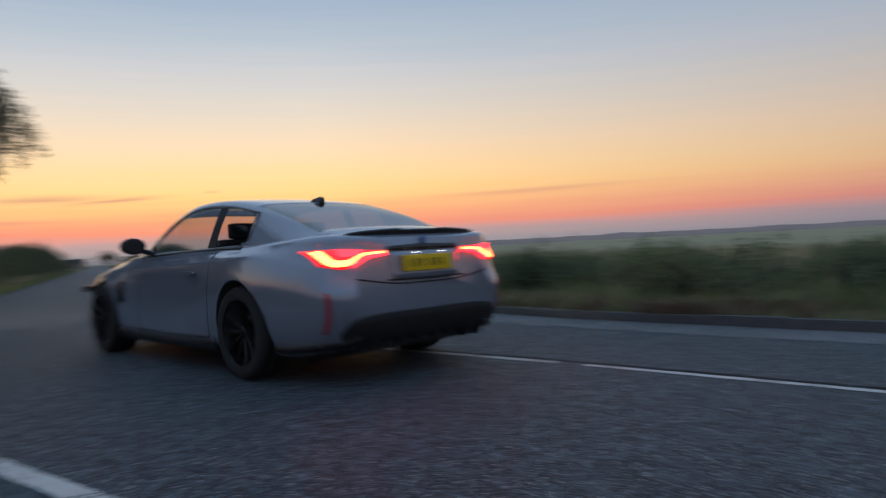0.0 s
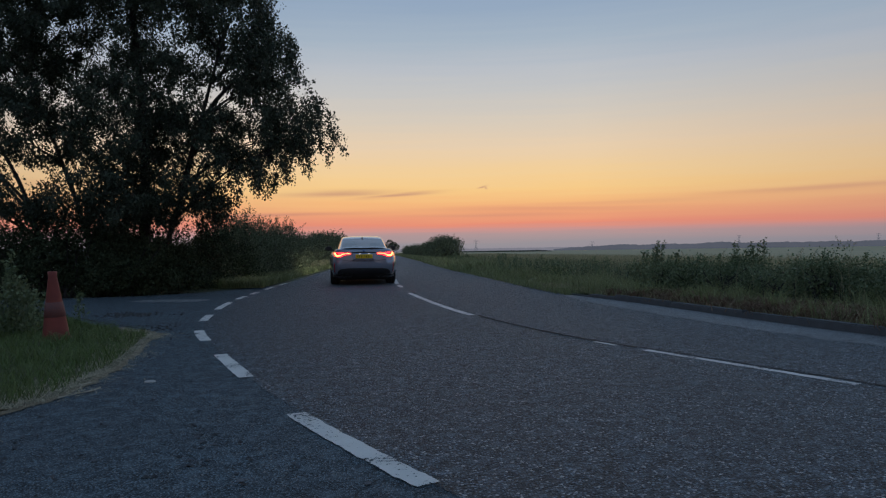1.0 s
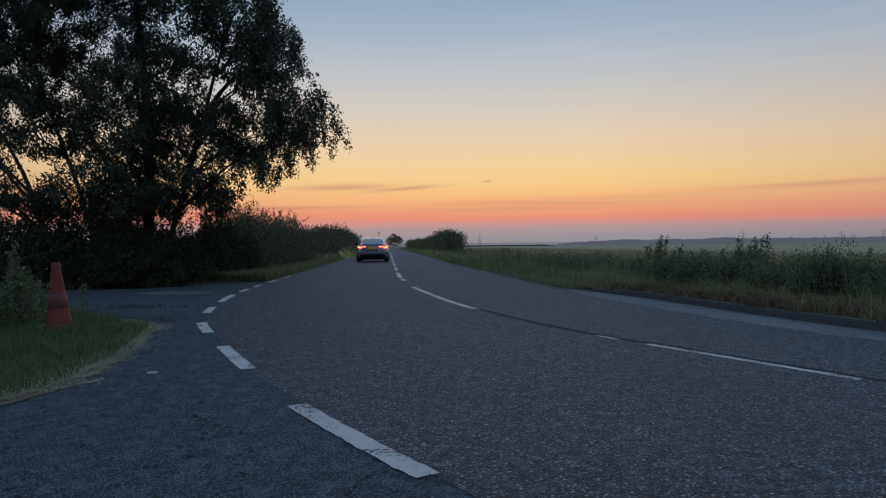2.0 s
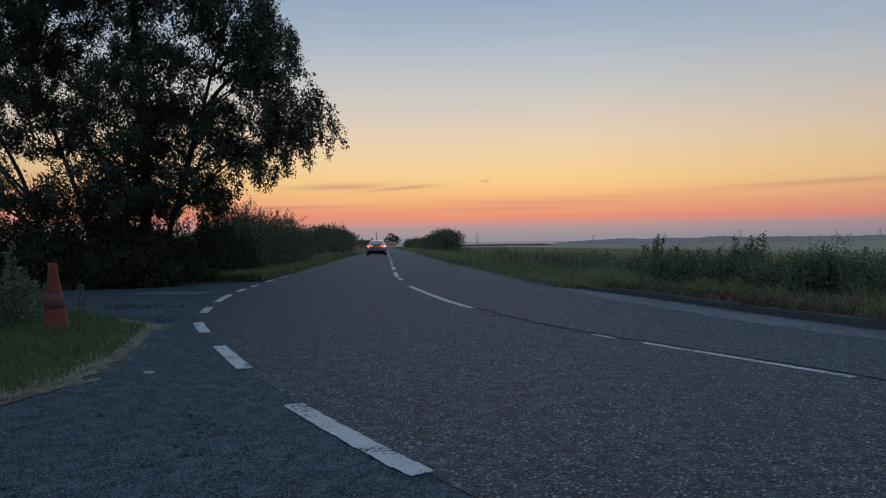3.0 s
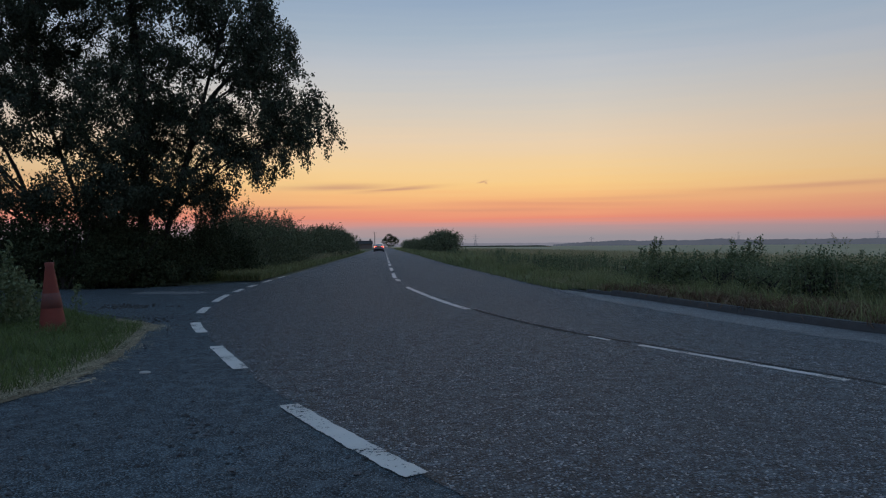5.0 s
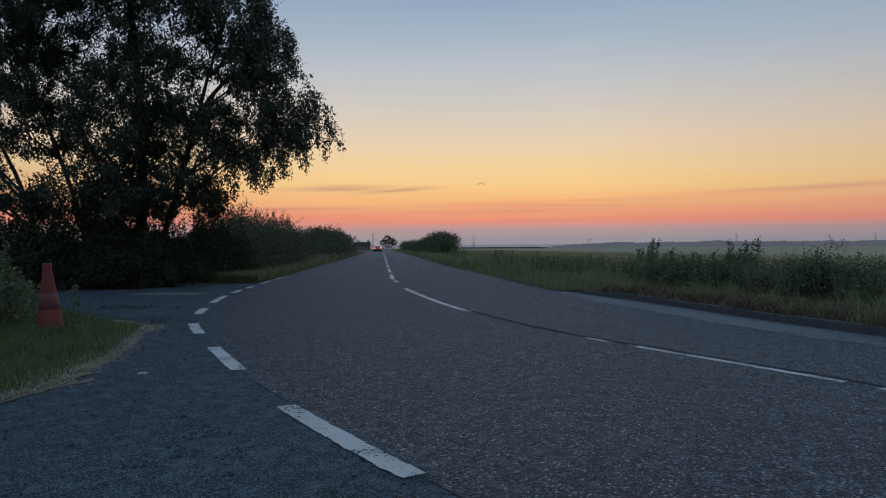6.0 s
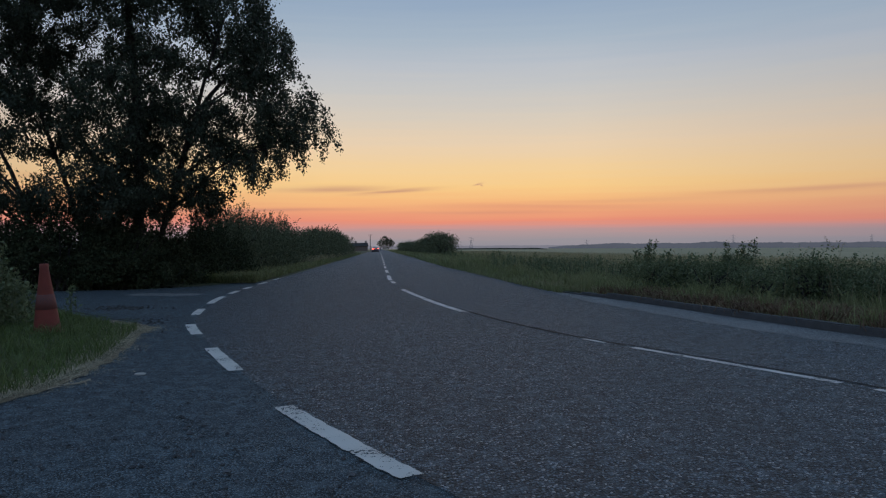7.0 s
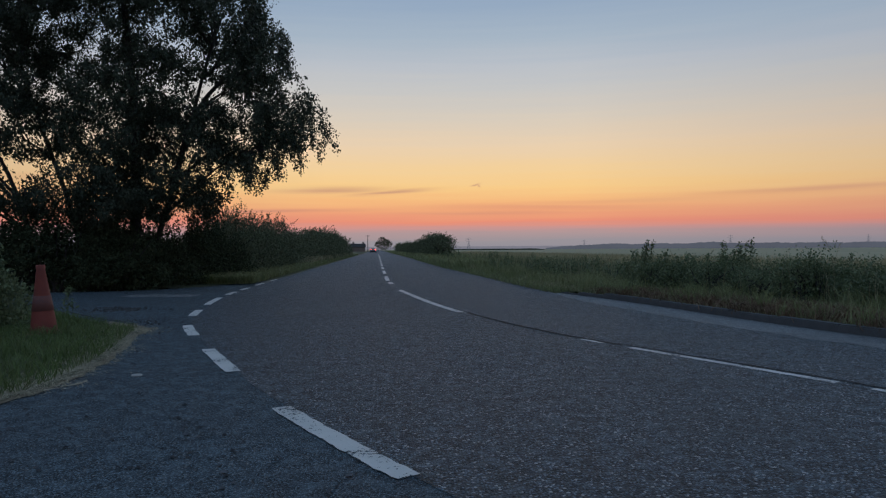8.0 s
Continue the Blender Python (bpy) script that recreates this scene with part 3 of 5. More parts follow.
def bush(name, x, y, lobes, n, leaf, label, category="bush", material=None, z=0.0, shoots=0, reach=1.0):
    """A bush: stems to each lobe, and leaves thick near the lobes' skins, with sprays sticking out."""
    R = random.Random(int(x * 31 + y * 7))
    ob = new(name)
    ob.location = (x, y, z)
    bm = bmesh.new()
    for c, s in lobes:
        for _ in range(7):
            e = Vector((c[0] + R.gauss(0, s[0] * .5), c[1] + R.gauss(0, s[1] * .5), c[2] + R.uniform(0.2, 1.05) * s[2]))
            a = Vector((c[0] + R.gauss(0, .15), c[1] + R.gauss(0, .15), -0.1))
            tube(bm, [a, a.lerp(e, .5) + Vector((R.gauss(0, .1), R.gauss(0, .1), 0.1)), e], [0.03, 0.018, 0.004], 4)
    tagged(child_mesh("stemwork", bm, M_BARK, ob, False), kind="stuff")
    # leaves gather in sprigs over the lobes' skins, with hollows between them
    w = np.array([s[0] * s[1] + s[0] * s[2] + s[1] * s[2] for _, s in lobes])
    sprigs = max(40, int(26 * w.sum() ** 0.5 * 4))
    pick = rng.choice(len(lobes), sprigs, p=w / w.sum())
    C, S = np.array([c for c, _ in lobes])[pick], np.array([s for _, s in lobes])[pick]
    u = rng.normal(size=(sprigs, 3))
    u[:, 2] += 0.25
    u /= np.linalg.norm(u, axis=1)[:, None]
    rad = rng.uniform(0.62, 1.05, sprigs)
    centre = C + u * S * rad[:, None]
    at = rng.integers(0, sprigs, n)
    reach_out = np.abs(rng.normal(0, 1.0, n))[:, None] * u[at] * 0.07
    size = rng.uniform(0.06, 0.17, sprigs)[at][:, None] * (0.6 + 0.5 * S[at].mean(1)[:, None])
    pos = centre[at] + rng.normal(size=(n, 3)) * size * np.array([1, 1, 0.75]) + reach_out
    pos[:, 2] = np.abs(pos[:, 2])
    if shoots:
        ps = []
        for _ in range(shoots):
            c, s = lobes[R.randrange(len(lobes))]
            a = np.array((c[0] + R.uniform(-.8, .8) * s[0], c[1] + R.uniform(-.8, .8) * s[1], c[2] + s[2] * R.uniform(.7, .98)))
            d = np.array((R.gauss(0, .3), R.gauss(0, .3), 1.0)) * R.uniform(.25, .7) * reach
            for f in np.linspace(0, 1, 34):
                ps.append(a + d * f + np.array((0.08 * f * f, 0, 0)) + rng.normal(0, .045 * (1.15 - f), 3))
        pos = np.concatenate([pos, np.array(ps)])
    leaves = new("leaves", leaf_mesh("leaves", pos, leaf, 0.1, material or M_HEDGE, 0.6))
    leaves.parent = ob
    return tagged(ob, label, category)


M_TWIG = surface("bleached_twig", (0.50, 0.45, 0.36), (0.38, 0.33, 0.25), 0.8, 20, 90, 0.2)
for pts in (((-2.13, 5.28), (-2.19, 5.12), (-2.29, 4.98)), ((-2.33, 6.25), (-2.38, 6.12), (-2.45, 6.0)), ((-2.12, 4.75), (-2.0, 4.95), (-1.98, 5.05))):
    dry_twig(pts, "bleached dry stalk lying on the asphalt")

# the tall tree over the side road
TREE = (-5.6, 18.1)
crown = []
CR = random.Random(21)
low = curve([(-7, 2.4), (-4, 1.7), (-2, 1.5), (0.4, 1.5), (0.95, 1.65), (1.64, 1.86), (2.0, 2.35), (2.3, 2.8), (2.6, 2.5), (2.8, 2.5), (3.05, 3.0), (3.9, 3.5), (4.7, 3.4)])
top = curve([(-7, 7.0), (-5, 9.2), (-2.5, 10.4), (-0.5, 10.4), (1.2, 9.4), (2.2, 8.4), (2.9, 7.4), (3.15, 6.6), (3.4, 5.9), (3.75, 5.5), (3.95, 4.95), (4.25, 4.6), (4.5, 4.3), (4.8, 3.95)])


def in_crown(x, y, z, slack=0.0):
    """Whether a point lies in the crown, leaving ragged hollows between the boughs."""
    deep = 2.4 * math.sqrt(max(0.03, 1 - ((x + 1.0) / 5.9) ** 2))
    if not (low(x) + (.3 if x < 1.2 else .38) < z < top(x) - .02) or abs(y) > deep:
        return False
    a = noise.noise((x * .95, y * .15, z * 1.1)) + .6 * noise.noise((x * 2.3, y * .2, z * 2.7 + 7)) + .5 * noise.noise((x * 5.2, y * .3, z * 4.6 + 3))
    limit = -.12
    if x < -1.4 and z < 3.6:                             # the open boughs low on the far side
        limit = .02
    for hx_, hz_, r in ((-1.35, 5.4, .55), (.55, 4.05, .35), (-2.9, 4.0, .4), (-3.3, 2.5, .35), (1.6, 6.0, .25)):
        limit += .75 * math.exp(-((x - hx_) ** 2 + (z - hz_) ** 2) / r ** 2)
    limit -= .35 * math.exp(-((x + .6) / .75) ** 2 - ((z - 3.7) / 1.3) ** 2)   # close round the trunk
    if x > 1.0:
        limit -= .08
    if x > 2.3:
        limit -= .18
    if x > 0 and z > 4.6:
        limit += .05
    return a > limit + slack


def foliage(n):
    """Places from which leafy strands hang."""
    made = []
    while len(made) < n:
        x, y, z = CR.uniform(-6.4, 4.6), CR.uniform(-2.4, 2.4), CR.uniform(1.3, 10.0)
        if in_crown(x, y, z):
            made.append((x, y, z))
    return np.array(made)


while len(crown) < 62:
    q = (CR.uniform(-6, 4.2), CR.uniform(-2, 2), CR.uniform(2.4, 9.8))
    if in_crown(*q, slack=.15):
        crown.append((q, (.4, .5, .35)))
big_tree(*TREE, crown, [(-.3, 0, -.7, 0, 9.4, .14), (-.15, .2, 1.9, .4, 7.0, .07), (-1.7, .3, -3.4, .5, 6.4, .06), (-2.4, -.2, -5.0, .2, 5.6, .06)],
         2250, 0.069, "tall dark birch with drooping leafy twigs against the dusk")

# hedge under the tree and along the road
H = random.Random(2)
hx = [(-14.5, 18.0, 2.3), (-12.6, 17.6, 2.3), (-10.8, 17.4, 1.8), (-9.2, 17.2, 1.62), (-7.9, 17.1, 1.55), (-6.8, 17.2, 1.6), (-6.0, 17.6, 1.5), (-5.5, 18.6, 1.35), (-5.1, 20.1, 1.3), (-4.9, 22.0, 1.6),
      (-4.8, 24.4, 2.05), (-4.8, 27.0, 2.0), (-4.7, 30.0, 1.9), (-4.7, 33.5, 2.2), (-4.8, 38.5, 1.5), (-4.6, 44, 1.85), (-4.4, 50, 2.3), (-4.3, 57, 2.55), (-4.2, 66, 2.5), (-4.2, 76, 2.5), (-4.1, 88, 2.4)]
for i, (x, y, h) in enumerate(hx):
    sp = 1.0 if y < 20 else 1.0 + (y - 20) * 0.045
    lobes = [((H.uniform(-.4, .3), H.uniform(-.5, .5) * sp, h * 0.42), (0.9, sp, h * .45)), ((-.3, -.5 * sp, h * 0.55), (.7, .7 * sp, h * .38)),
             ((H.uniform(-.4, .1), .55 * sp, h * .62), (.7, .6 * sp, h * .38)), ((.25, 0, h * .25), (.8, sp, h * .3))]
    # past y 23 the same hedge takes the lighter leaf with painted haze
    bush("hedge_bush", x, y, lobes, 15000 if y < 35 else 11000, 0.06 if y < 35 else 0.085, "dark leafy hedge bush on the roadside bank", shoots=40 if y < 40 else 24, reach=1.0 if y < 40 else 0.7, material=M_HAZED_BUSH if y > 23 else None)
# bushes right of the road, far tree
for x, y, h, w in ((5.6, 62, 2.1, 2.0), (5.7, 68, 2.3, 2.2), (5.6, 75, 2.4, 2.4), (5.5, 86, 2.1, 2.6), (5.4, 100, 1.9, 3), (5.2, 118, 2.0, 3.2), (5.2, 140, 2.0, 4), (5.2, 165, 2.2, 5)):
    bush("roadside_bush", x, y, [((0, 0, h * .5), (1.3, w, h * .5)), ((.2, .4 * w, h * .55), (.9, .6 * w, h * .5)), ((-.1, -.5 * w, h * .45), (.9, .6 * w, h * .42))], 4500, 0.13, "rounded dark bush on the verge beside the road", material=M_HAZED_BUSH)
bush("far_tree", 2.9, 330, [((-.6, 0, 4.9), (1.9, 2, 1.7)), ((1.3, 0, 4.4), (1.9, 2, 1.3)), ((2.9, 0, 3.3), (1.4, 2, 1.2)), ((-2.3, 0, 3.4), (1.5, 2, 1.2)), ((.2, 0, 2.2), (2.4, 1.5, 1.6))], 3600, 0.34, "round dark tree by the far road", "tree")


# right verge: grass, tall weeds
def scatter(n, y0, y1, off0, off1, base=kerb_x, power=1.0):
    u = rng.uniform(0, 1, n) ** power
    y = y0 + (y1 - y0) * u
    x = np.array([base(v) for v in y]) + rng.uniform(off0, off1, n)
    return np.stack([x, y, np.full(n, 0.05)], 1)


def off(p):
    return p[:, 0] - np.array([kerb_x(y) for y in p[:, 1]])


p = scatter(90000, -2, 45, 0.12, 5.0, power=1.4)
blades("verge_grass", p, rng.uniform(0.12, 0.42, len(p)) * np.clip(off(p) * 0.45, 0.25, 1.0), rng.uniform(0.006, 0.013, len(p)), rng.uniform(0.2, 0.9, len(p)), M_BLADE, "long green grass on the roadside verge")
tc = scatter(620, -1, 40, 0.2, 3.2, power=1.4)
p = np.repeat(tc, 70, 0) + np.stack([rng.normal(0, .08, 620 * 70), rng.normal(0, .08, 620 * 70), np.zeros(620 * 70)], 1)
blades("grass_tufts", p, rng.uniform(0.12, 0.45, len(p)) * np.repeat(rng.uniform(.5, 1.15, 620), 70), rng.uniform(0.006, 0.012, len(p)), rng.uniform(0.3, 0.9, len(p)), M_BLADE, "uneven tufts of long grass on the verge")
p = scatter(4000, -2, 45, 1.5, 5.0, power=1.4)
blades("seed_grass", p, rng.uniform(0.45, 0.85, len(p)), rng.uniform(0.006, 0.012, len(p)), rng.uniform(0.1, 0.4, len(p)), M_CROP, "tall pale seeding grass on the verge")
p = scatter(9000, 14, 60, -0.12, 0.5, power=1.3)
blades("edge_grass", p - [0, 0, .05], rng.uniform(0.06, 0.22, len(p)), rng.uniform(0.008, 0.016, len(p)), rng.uniform(0.3, 1.1, len(p)), M_BLADE, "ragged grass growing over the road edge")
p = scatter(60000, 30, 240, 0.0, 5, power=1.3)
blades("verge_grass", p, rng.uniform(0.2, 0.6, len(p)), rng.uniform(0.02, 0.05, len(p)), rng.uniform(0.2, 0.9, len(p)), M_BLADE, "long green grass along the far verge")
p = scatter(13000, -2, 17, 0.1, 1.5)
blades("dry_verge_grass", p, rng.uniform(0.04, 0.17, len(p)), rng.uniform(0.005, 0.011, len(p)), rng.uniform(0.4, 1.3, len(p)), M_DRY, "straw coloured dead grass at the kerb")
p = scatter(60000, -4, 170, 4, 22, power=1.5)
blades("field_crop", p - [0, 0, .1], rng.uniform(0.35, 0.62, len(p)), rng.uniform(0.012, 0.03, len(p)), rng.uniform(0.1, 0.5, len(p)), M_CROP, "tall tan and green field grass", "crop")
W0 = random.Random(9)


def weed_clump(x, y, h, spread, stems, label, z=0.06):
    """Upright stalks with leaves in whorls, thinning to a spiky top."""
    ob = new("weed_clump")
    ob.location = (x, y, z)
    bm = bmesh.new()
    ps = []
    for _ in range(stems):
        a = np.array((W0.gauss(0, spread), W0.gauss(0, spread), -0.05))
        hh = h * W0.uniform(.5, 1.08)
        lean = np.array((W0.gauss(0, .10), W0.gauss(0, .10), 1.0)) * hh
        tube(bm, [Vector(a), Vector(a + lean * .5), Vector(a + lean)], [.006, .005, .002], 3)
        for f in np.linspace(.2, 1.0, int(22 * max(.5, hh))):
            r = .10 * (1.15 - f)
            for _ in range(7):
                th = W0.uniform(0, 6.283)
                ps.append(a + lean * f + np.array((r * math.cos(th), r * math.sin(th), W0.gauss(0, .02))))
    tagged(child_mesh("stemwork", bm, M_WEED, ob, False), kind="stuff")
    leaves = new("leaves", leaf_mesh("leaves", np.array(ps), .056, .1, M_WEED, .5))
    leaves.parent = ob
    return tagged(ob, label, "weeds", group="weeds on the verge")


for i in range(34):
    y = 1.2 + i * 0.57
    tall = 0.74 if y < 14.3 else 0.45
    weed_clump(kerb_x(y) + W0.uniform(1.6, 4.0), y, tall * W0.uniform(.5, 1.05), W0.uniform(.26, .44), 24, "clump of nettles and leafy weeds on the verge")
for i in range(24):
    y = -1.0 + i * 0.66 + W0.uniform(-.2, .2)
    h = W0.uniform(.42, .66) if i % 4 else W0.uniform(.62, .8)
    lobes = [((W0.gauss(0, .3), W0.gauss(0, .3), h * W0.uniform(.35, .6)), (W0.uniform(.25, .45), W0.uniform(.25, .45), h * W0.uniform(.35, .5))) for _ in range(5)]
    bush("bramble_bush", kerb_x(y) + W0.uniform(1.75, 2.7), y, lobes, 6500, .036, "low tangled bramble and nettle bush on the verge", "bush", M_WEED, .04, 9, .45)
for i in range(9):
    y = 15.2 + i * 1.3
    h = W0.uniform(.35, .5)
    lobes = [((W0.gauss(0, .3), W0.gauss(0, .4), h * .45), (W0.uniform(.3, .5), W0.uniform(.3, .5), h * .45)) for _ in range(4)]
    bush("bramble_bush", kerb_x(y) + W0.uniform(1.8, 3.2), y, lobes, 3200, .042, "low tangled bramble and nettle bush on the verge", "bush", M_WEED, .04, 6, .4)
M_DEAD = surface("dead_weed", (0.20, 0.125, 0.075), (0.13, 0.085, 0.055), 0.8, 3, 30, 0, island=0.7, translucent=0.15)
dc = scatter(260, 4.5, 13, 0.15, 1.1)
p = np.repeat(dc, 60, 0) + np.stack([rng.normal(0, .09, 15600), rng.normal(0, .09, 15600), np.zeros(15600)], 1)
blades("dead_weeds", p, rng.uniform(0.05, 0.24, len(p)), rng.uniform(0.006, 0.016, len(p)), rng.uniform(0.5, 1.8, len(p)), M_DEAD, "brown dead weeds and leaf litter behind the kerb")
weed_clump(kerb_x(14.4) + 1.7, 14.4, 0.98, .13, 10, "tall narrow weed standing above the verge")
weed_clump(kerb_x(12.4) + 2.4, 12.4, 1.0, .2, 12, "tall leafy weed standing above the verge")
for i in range(22):
    y = 19 + i * 1.5
    weed_clump(kerb_x(y) + W0.uniform(.9, 3.4), y, W0.uniform(.45, .75), .3, 10, "low weeds in the verge grass")
for x, y, h, sp in ((-4.25, 8.3, 1.0, .14), (-4.55, 8.0, .8, .2), (-4.7, 7.4, .7, .25), (-4.3, 7.0, .45, .2), (-5.2, 8.9, .9, .25), (-4.9, 9.8, .7, .3), (-5.8, 9.0, 1.0, .3)):
    weed_clump(x, y, h, sp, 12, "dark weeds growing round the traffic cone", 0.01)


def seed_stalk(x, y, h, bend, label):
    """One tall grass stalk arching over under its seed head."""
    ob = new("grass_stalk")
    ob.location = (x, y, .05)
    bm = bmesh.new()
    pts = [(bend * f ** 3, 0, h * (f - .18 * f ** 4)) for f in np.linspace(0, 1, 9)]
    tube(bm, pts, [.0028 - .0018 * f for f in np.linspace(0, 1, 9)], 4)
    child_mesh("stem", bm, M_DRY, ob, False)
    heads = np.array([(pts[6][0] + (pts[8][0] - pts[6][0]) * f, 0, pts[6][2] + (pts[8][2] - pts[6][2]) * f) for f in np.linspace(.1, 1, 26)])
    head = new("seed_head", leaf_mesh("seed_head", heads + rng.normal(0, .006, heads.shape), .022, .3, M_DRY, .35))
    head.parent = ob
    return tagged(ob, label, "grass", group="tall grass stalks")


for x, y, h, bend in ((6.15, 9.0, 1.22, -.2), (5.75, 9.6, 1.05, .14), (5.6, 11.6, 1.05, .15), (6.4, 9.4, 1.12, .12), (5.5, 12.6, 1.0, -.12)):
    seed_stalk(x, y, h, bend, "tall dry grass stalk arching above the verge")


# left verges
def in_poly(pts, poly):
    inside = np.zeros(len(pts), bool)
    for (x0, y0), (x1, y1) in zip(poly, poly[1:] + poly[:1]):
        cross = ((y0 > pts[:, 1]) != (y1 > pts[:, 1])) & (pts[:, 0] < (x1 - x0) * (pts[:, 1] - y0) / (y1 - y0 + 1e-9) + x0)
        inside ^= cross
    return inside


NV = [(-2.5, 3.2), (-2.30, 4.4), (-2.2, 4.85), (-2.24, 5.4), (-2.28, 6.0), (-2.45, 7.0), (-2.6, 7.7), (-2.7, 8.3), (-3.25, 8.85), (-4.05, 9.75), (-4.75, 10.8), (-8, 11.8), (-8, 0), (-3.2, 0)]
q = np.stack([rng.uniform(-8, -2, 110000), rng.uniform(0, 12, 110000), np.full(110000, 0.01)], 1)
q = q[in_poly(q, NV)]
# darker green: the shade beside the hedge is put into the blade colour
M_SHADED_GRASS = surface("shaded_grass", (0.085, 0.135, 0.036), (0.135, 0.165, 0.06), 0.6, 3, 20, 0, island=0.9, translucent=0.3)
blades("near_grass", q, rng.uniform(0.04, 0.15, len(q)) * (0.6 + 0.9 * np.array([max(0, .5 + noise.noise((a * 2.2, b * 2.2, 0))) for a, b, _ in q])), rng.uniform(0.003, 0.007, len(q)), rng.uniform(0.4, 1.4, len(q)), M_SHADED_GRASS, "green grass tufts at the verge corner")
M_STRAW = surface("cut_straw", (0.44, 0.37, 0.25), (0.26, 0.22, 0.15), 0.7, 2, 20, 0, island=0.7)
EDGE = np.array([(-2.45, 3.4), (-2.30, 4.4), (-2.18, 4.85), (-2.2, 5.4), (-2.24, 6.0), (-2.42, 7.0), (-2.58, 7.7), (-2.62, 8.3), (-3.1, 8.9)])
u = rng.uniform(0, len(EDGE) - 1, 15000)
p = np.stack([np.interp(u, range(len(EDGE)), EDGE[:, 0]) + rng.normal(-.10, .10, 15000) * (1.2 + 0.8 * np.sin(u * 5.1) * np.sin(u * 2.3)), np.interp(u, range(len(EDGE)), EDGE[:, 1]) + rng.normal(0, .06, 15000), np.full(15000, .012)], 1)
blades("cut_straw", p, rng.uniform(0.006, 0.016, len(p)), rng.uniform(0.003, 0.008, len(p)), rng.uniform(1.5, 9, len(p)), M_STRAW, "pale cut straw along the verge edge")
p = scatter(60000, 19, 120, -2.2, -0.2, base=edge_x, power=1.7)
blades("left_verge_grass", p - [0, 0, .03], rng.uniform(0.08, 0.35, len(p)), rng.uniform(0.012, 0.03, len(p)), rng.uniform(0.3, 1.0, len(p)), M_BLADE, "bright green grass along the hedge foot")

p = scatter(36000, 38, 110, -1.9, -0.6, base=edge_x, power=1.2)
blades("bank_grass", p - [0, 0, .03], rng.uniform(0.2, 0.65, len(p)), rng.uniform(0.01, 0.025, len(p)), rng.uniform(0.2, 0.7, len(p)), M_CROP, "tall pale grass on the bank under the hedge")

# far woods along the horizon, their distance haze painted on as glow
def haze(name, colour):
    """The far distance: aerial haze painted as a dim bluish emission colour."""
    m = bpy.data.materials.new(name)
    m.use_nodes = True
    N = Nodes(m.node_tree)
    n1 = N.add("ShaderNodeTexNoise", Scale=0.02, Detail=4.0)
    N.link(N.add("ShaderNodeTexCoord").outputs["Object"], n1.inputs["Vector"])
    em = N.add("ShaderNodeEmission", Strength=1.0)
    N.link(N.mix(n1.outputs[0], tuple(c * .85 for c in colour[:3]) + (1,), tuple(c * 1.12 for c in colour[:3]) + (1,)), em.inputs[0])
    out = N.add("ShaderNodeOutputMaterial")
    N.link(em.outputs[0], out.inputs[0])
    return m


M_HAZE = haze("painted_haze_pale", srgb(124, 124, 136))
M_HAZE_DARK = haze("painted_haze_dark", srgb(84, 89, 101))
M_ROW = surface("far_hedgerow", (0.10, 0.11, 0.085), (0.08, 0.09, 0.07), 1.0, 0.02, 0.1, 0, spec=0.0)


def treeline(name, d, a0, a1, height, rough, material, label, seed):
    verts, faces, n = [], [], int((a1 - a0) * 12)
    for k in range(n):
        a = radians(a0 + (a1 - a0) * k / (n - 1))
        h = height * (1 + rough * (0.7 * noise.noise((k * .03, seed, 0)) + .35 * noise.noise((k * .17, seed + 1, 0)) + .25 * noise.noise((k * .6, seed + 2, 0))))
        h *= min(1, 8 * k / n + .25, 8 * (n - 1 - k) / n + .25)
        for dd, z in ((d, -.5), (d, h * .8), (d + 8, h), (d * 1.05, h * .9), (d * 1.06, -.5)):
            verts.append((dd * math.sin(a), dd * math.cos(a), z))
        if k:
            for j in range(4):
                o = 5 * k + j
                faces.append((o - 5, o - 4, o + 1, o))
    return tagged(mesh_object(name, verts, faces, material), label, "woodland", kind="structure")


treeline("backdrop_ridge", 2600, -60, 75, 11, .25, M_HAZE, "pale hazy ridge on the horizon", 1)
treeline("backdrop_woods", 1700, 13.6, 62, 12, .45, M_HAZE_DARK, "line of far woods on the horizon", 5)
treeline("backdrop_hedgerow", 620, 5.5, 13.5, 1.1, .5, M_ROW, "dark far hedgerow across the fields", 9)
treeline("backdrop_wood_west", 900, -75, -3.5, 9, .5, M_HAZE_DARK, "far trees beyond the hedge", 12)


def pylon(x, y, h):
    ob = new("pylon")
    ob.location = (x, y, -.1)
    bm = bmesh.new()
    for sx in (-1, 1):
        for sy in (-1, 1):
            tube(bm, [(sx * 3.2, sy * 3.2, 0), (sx * .9, sy * .9, h * .62), (sx * .3, sy * .3, h)], [.16, .13, .1], 4)
    for k in range(7):
        z0, z1 = h * .09 * k, h * .09 * (k + 1)
        w0, w1 = 3.2 - 3.7 * z0 / h, 3.2 - 3.7 * z1 / h
        for s in (-1, 1):
            tube(bm, [(-w0, s * w0, z0), (w1, s * w1, z1)], [.12, .12], 4)
            tube(bm, [(w0, s * w0, z0), (-w1, s * w1, z1)], [.12, .12], 4)
    # the pylon glows too, in the painted haze colour of the woods
    part_ob = child_mesh("lattice", bm, M_HAZE_DARK, ob, False)
    for z, w in ((.66, 5), (.8, 6.5), (.93, 4.5)):
        bm = bmesh.new()
        tube(bm, [(-w, 0, h * z), (0, 0, h * z + .9), (w, 0, h * z)], [.12, .25, .12], 4)
        child_mesh("crossarm", bm, M_HAZE_DARK, ob, False)
    return tagged(ob, "grey lattice power pylon far across the fields", "pylon", group="pylons")


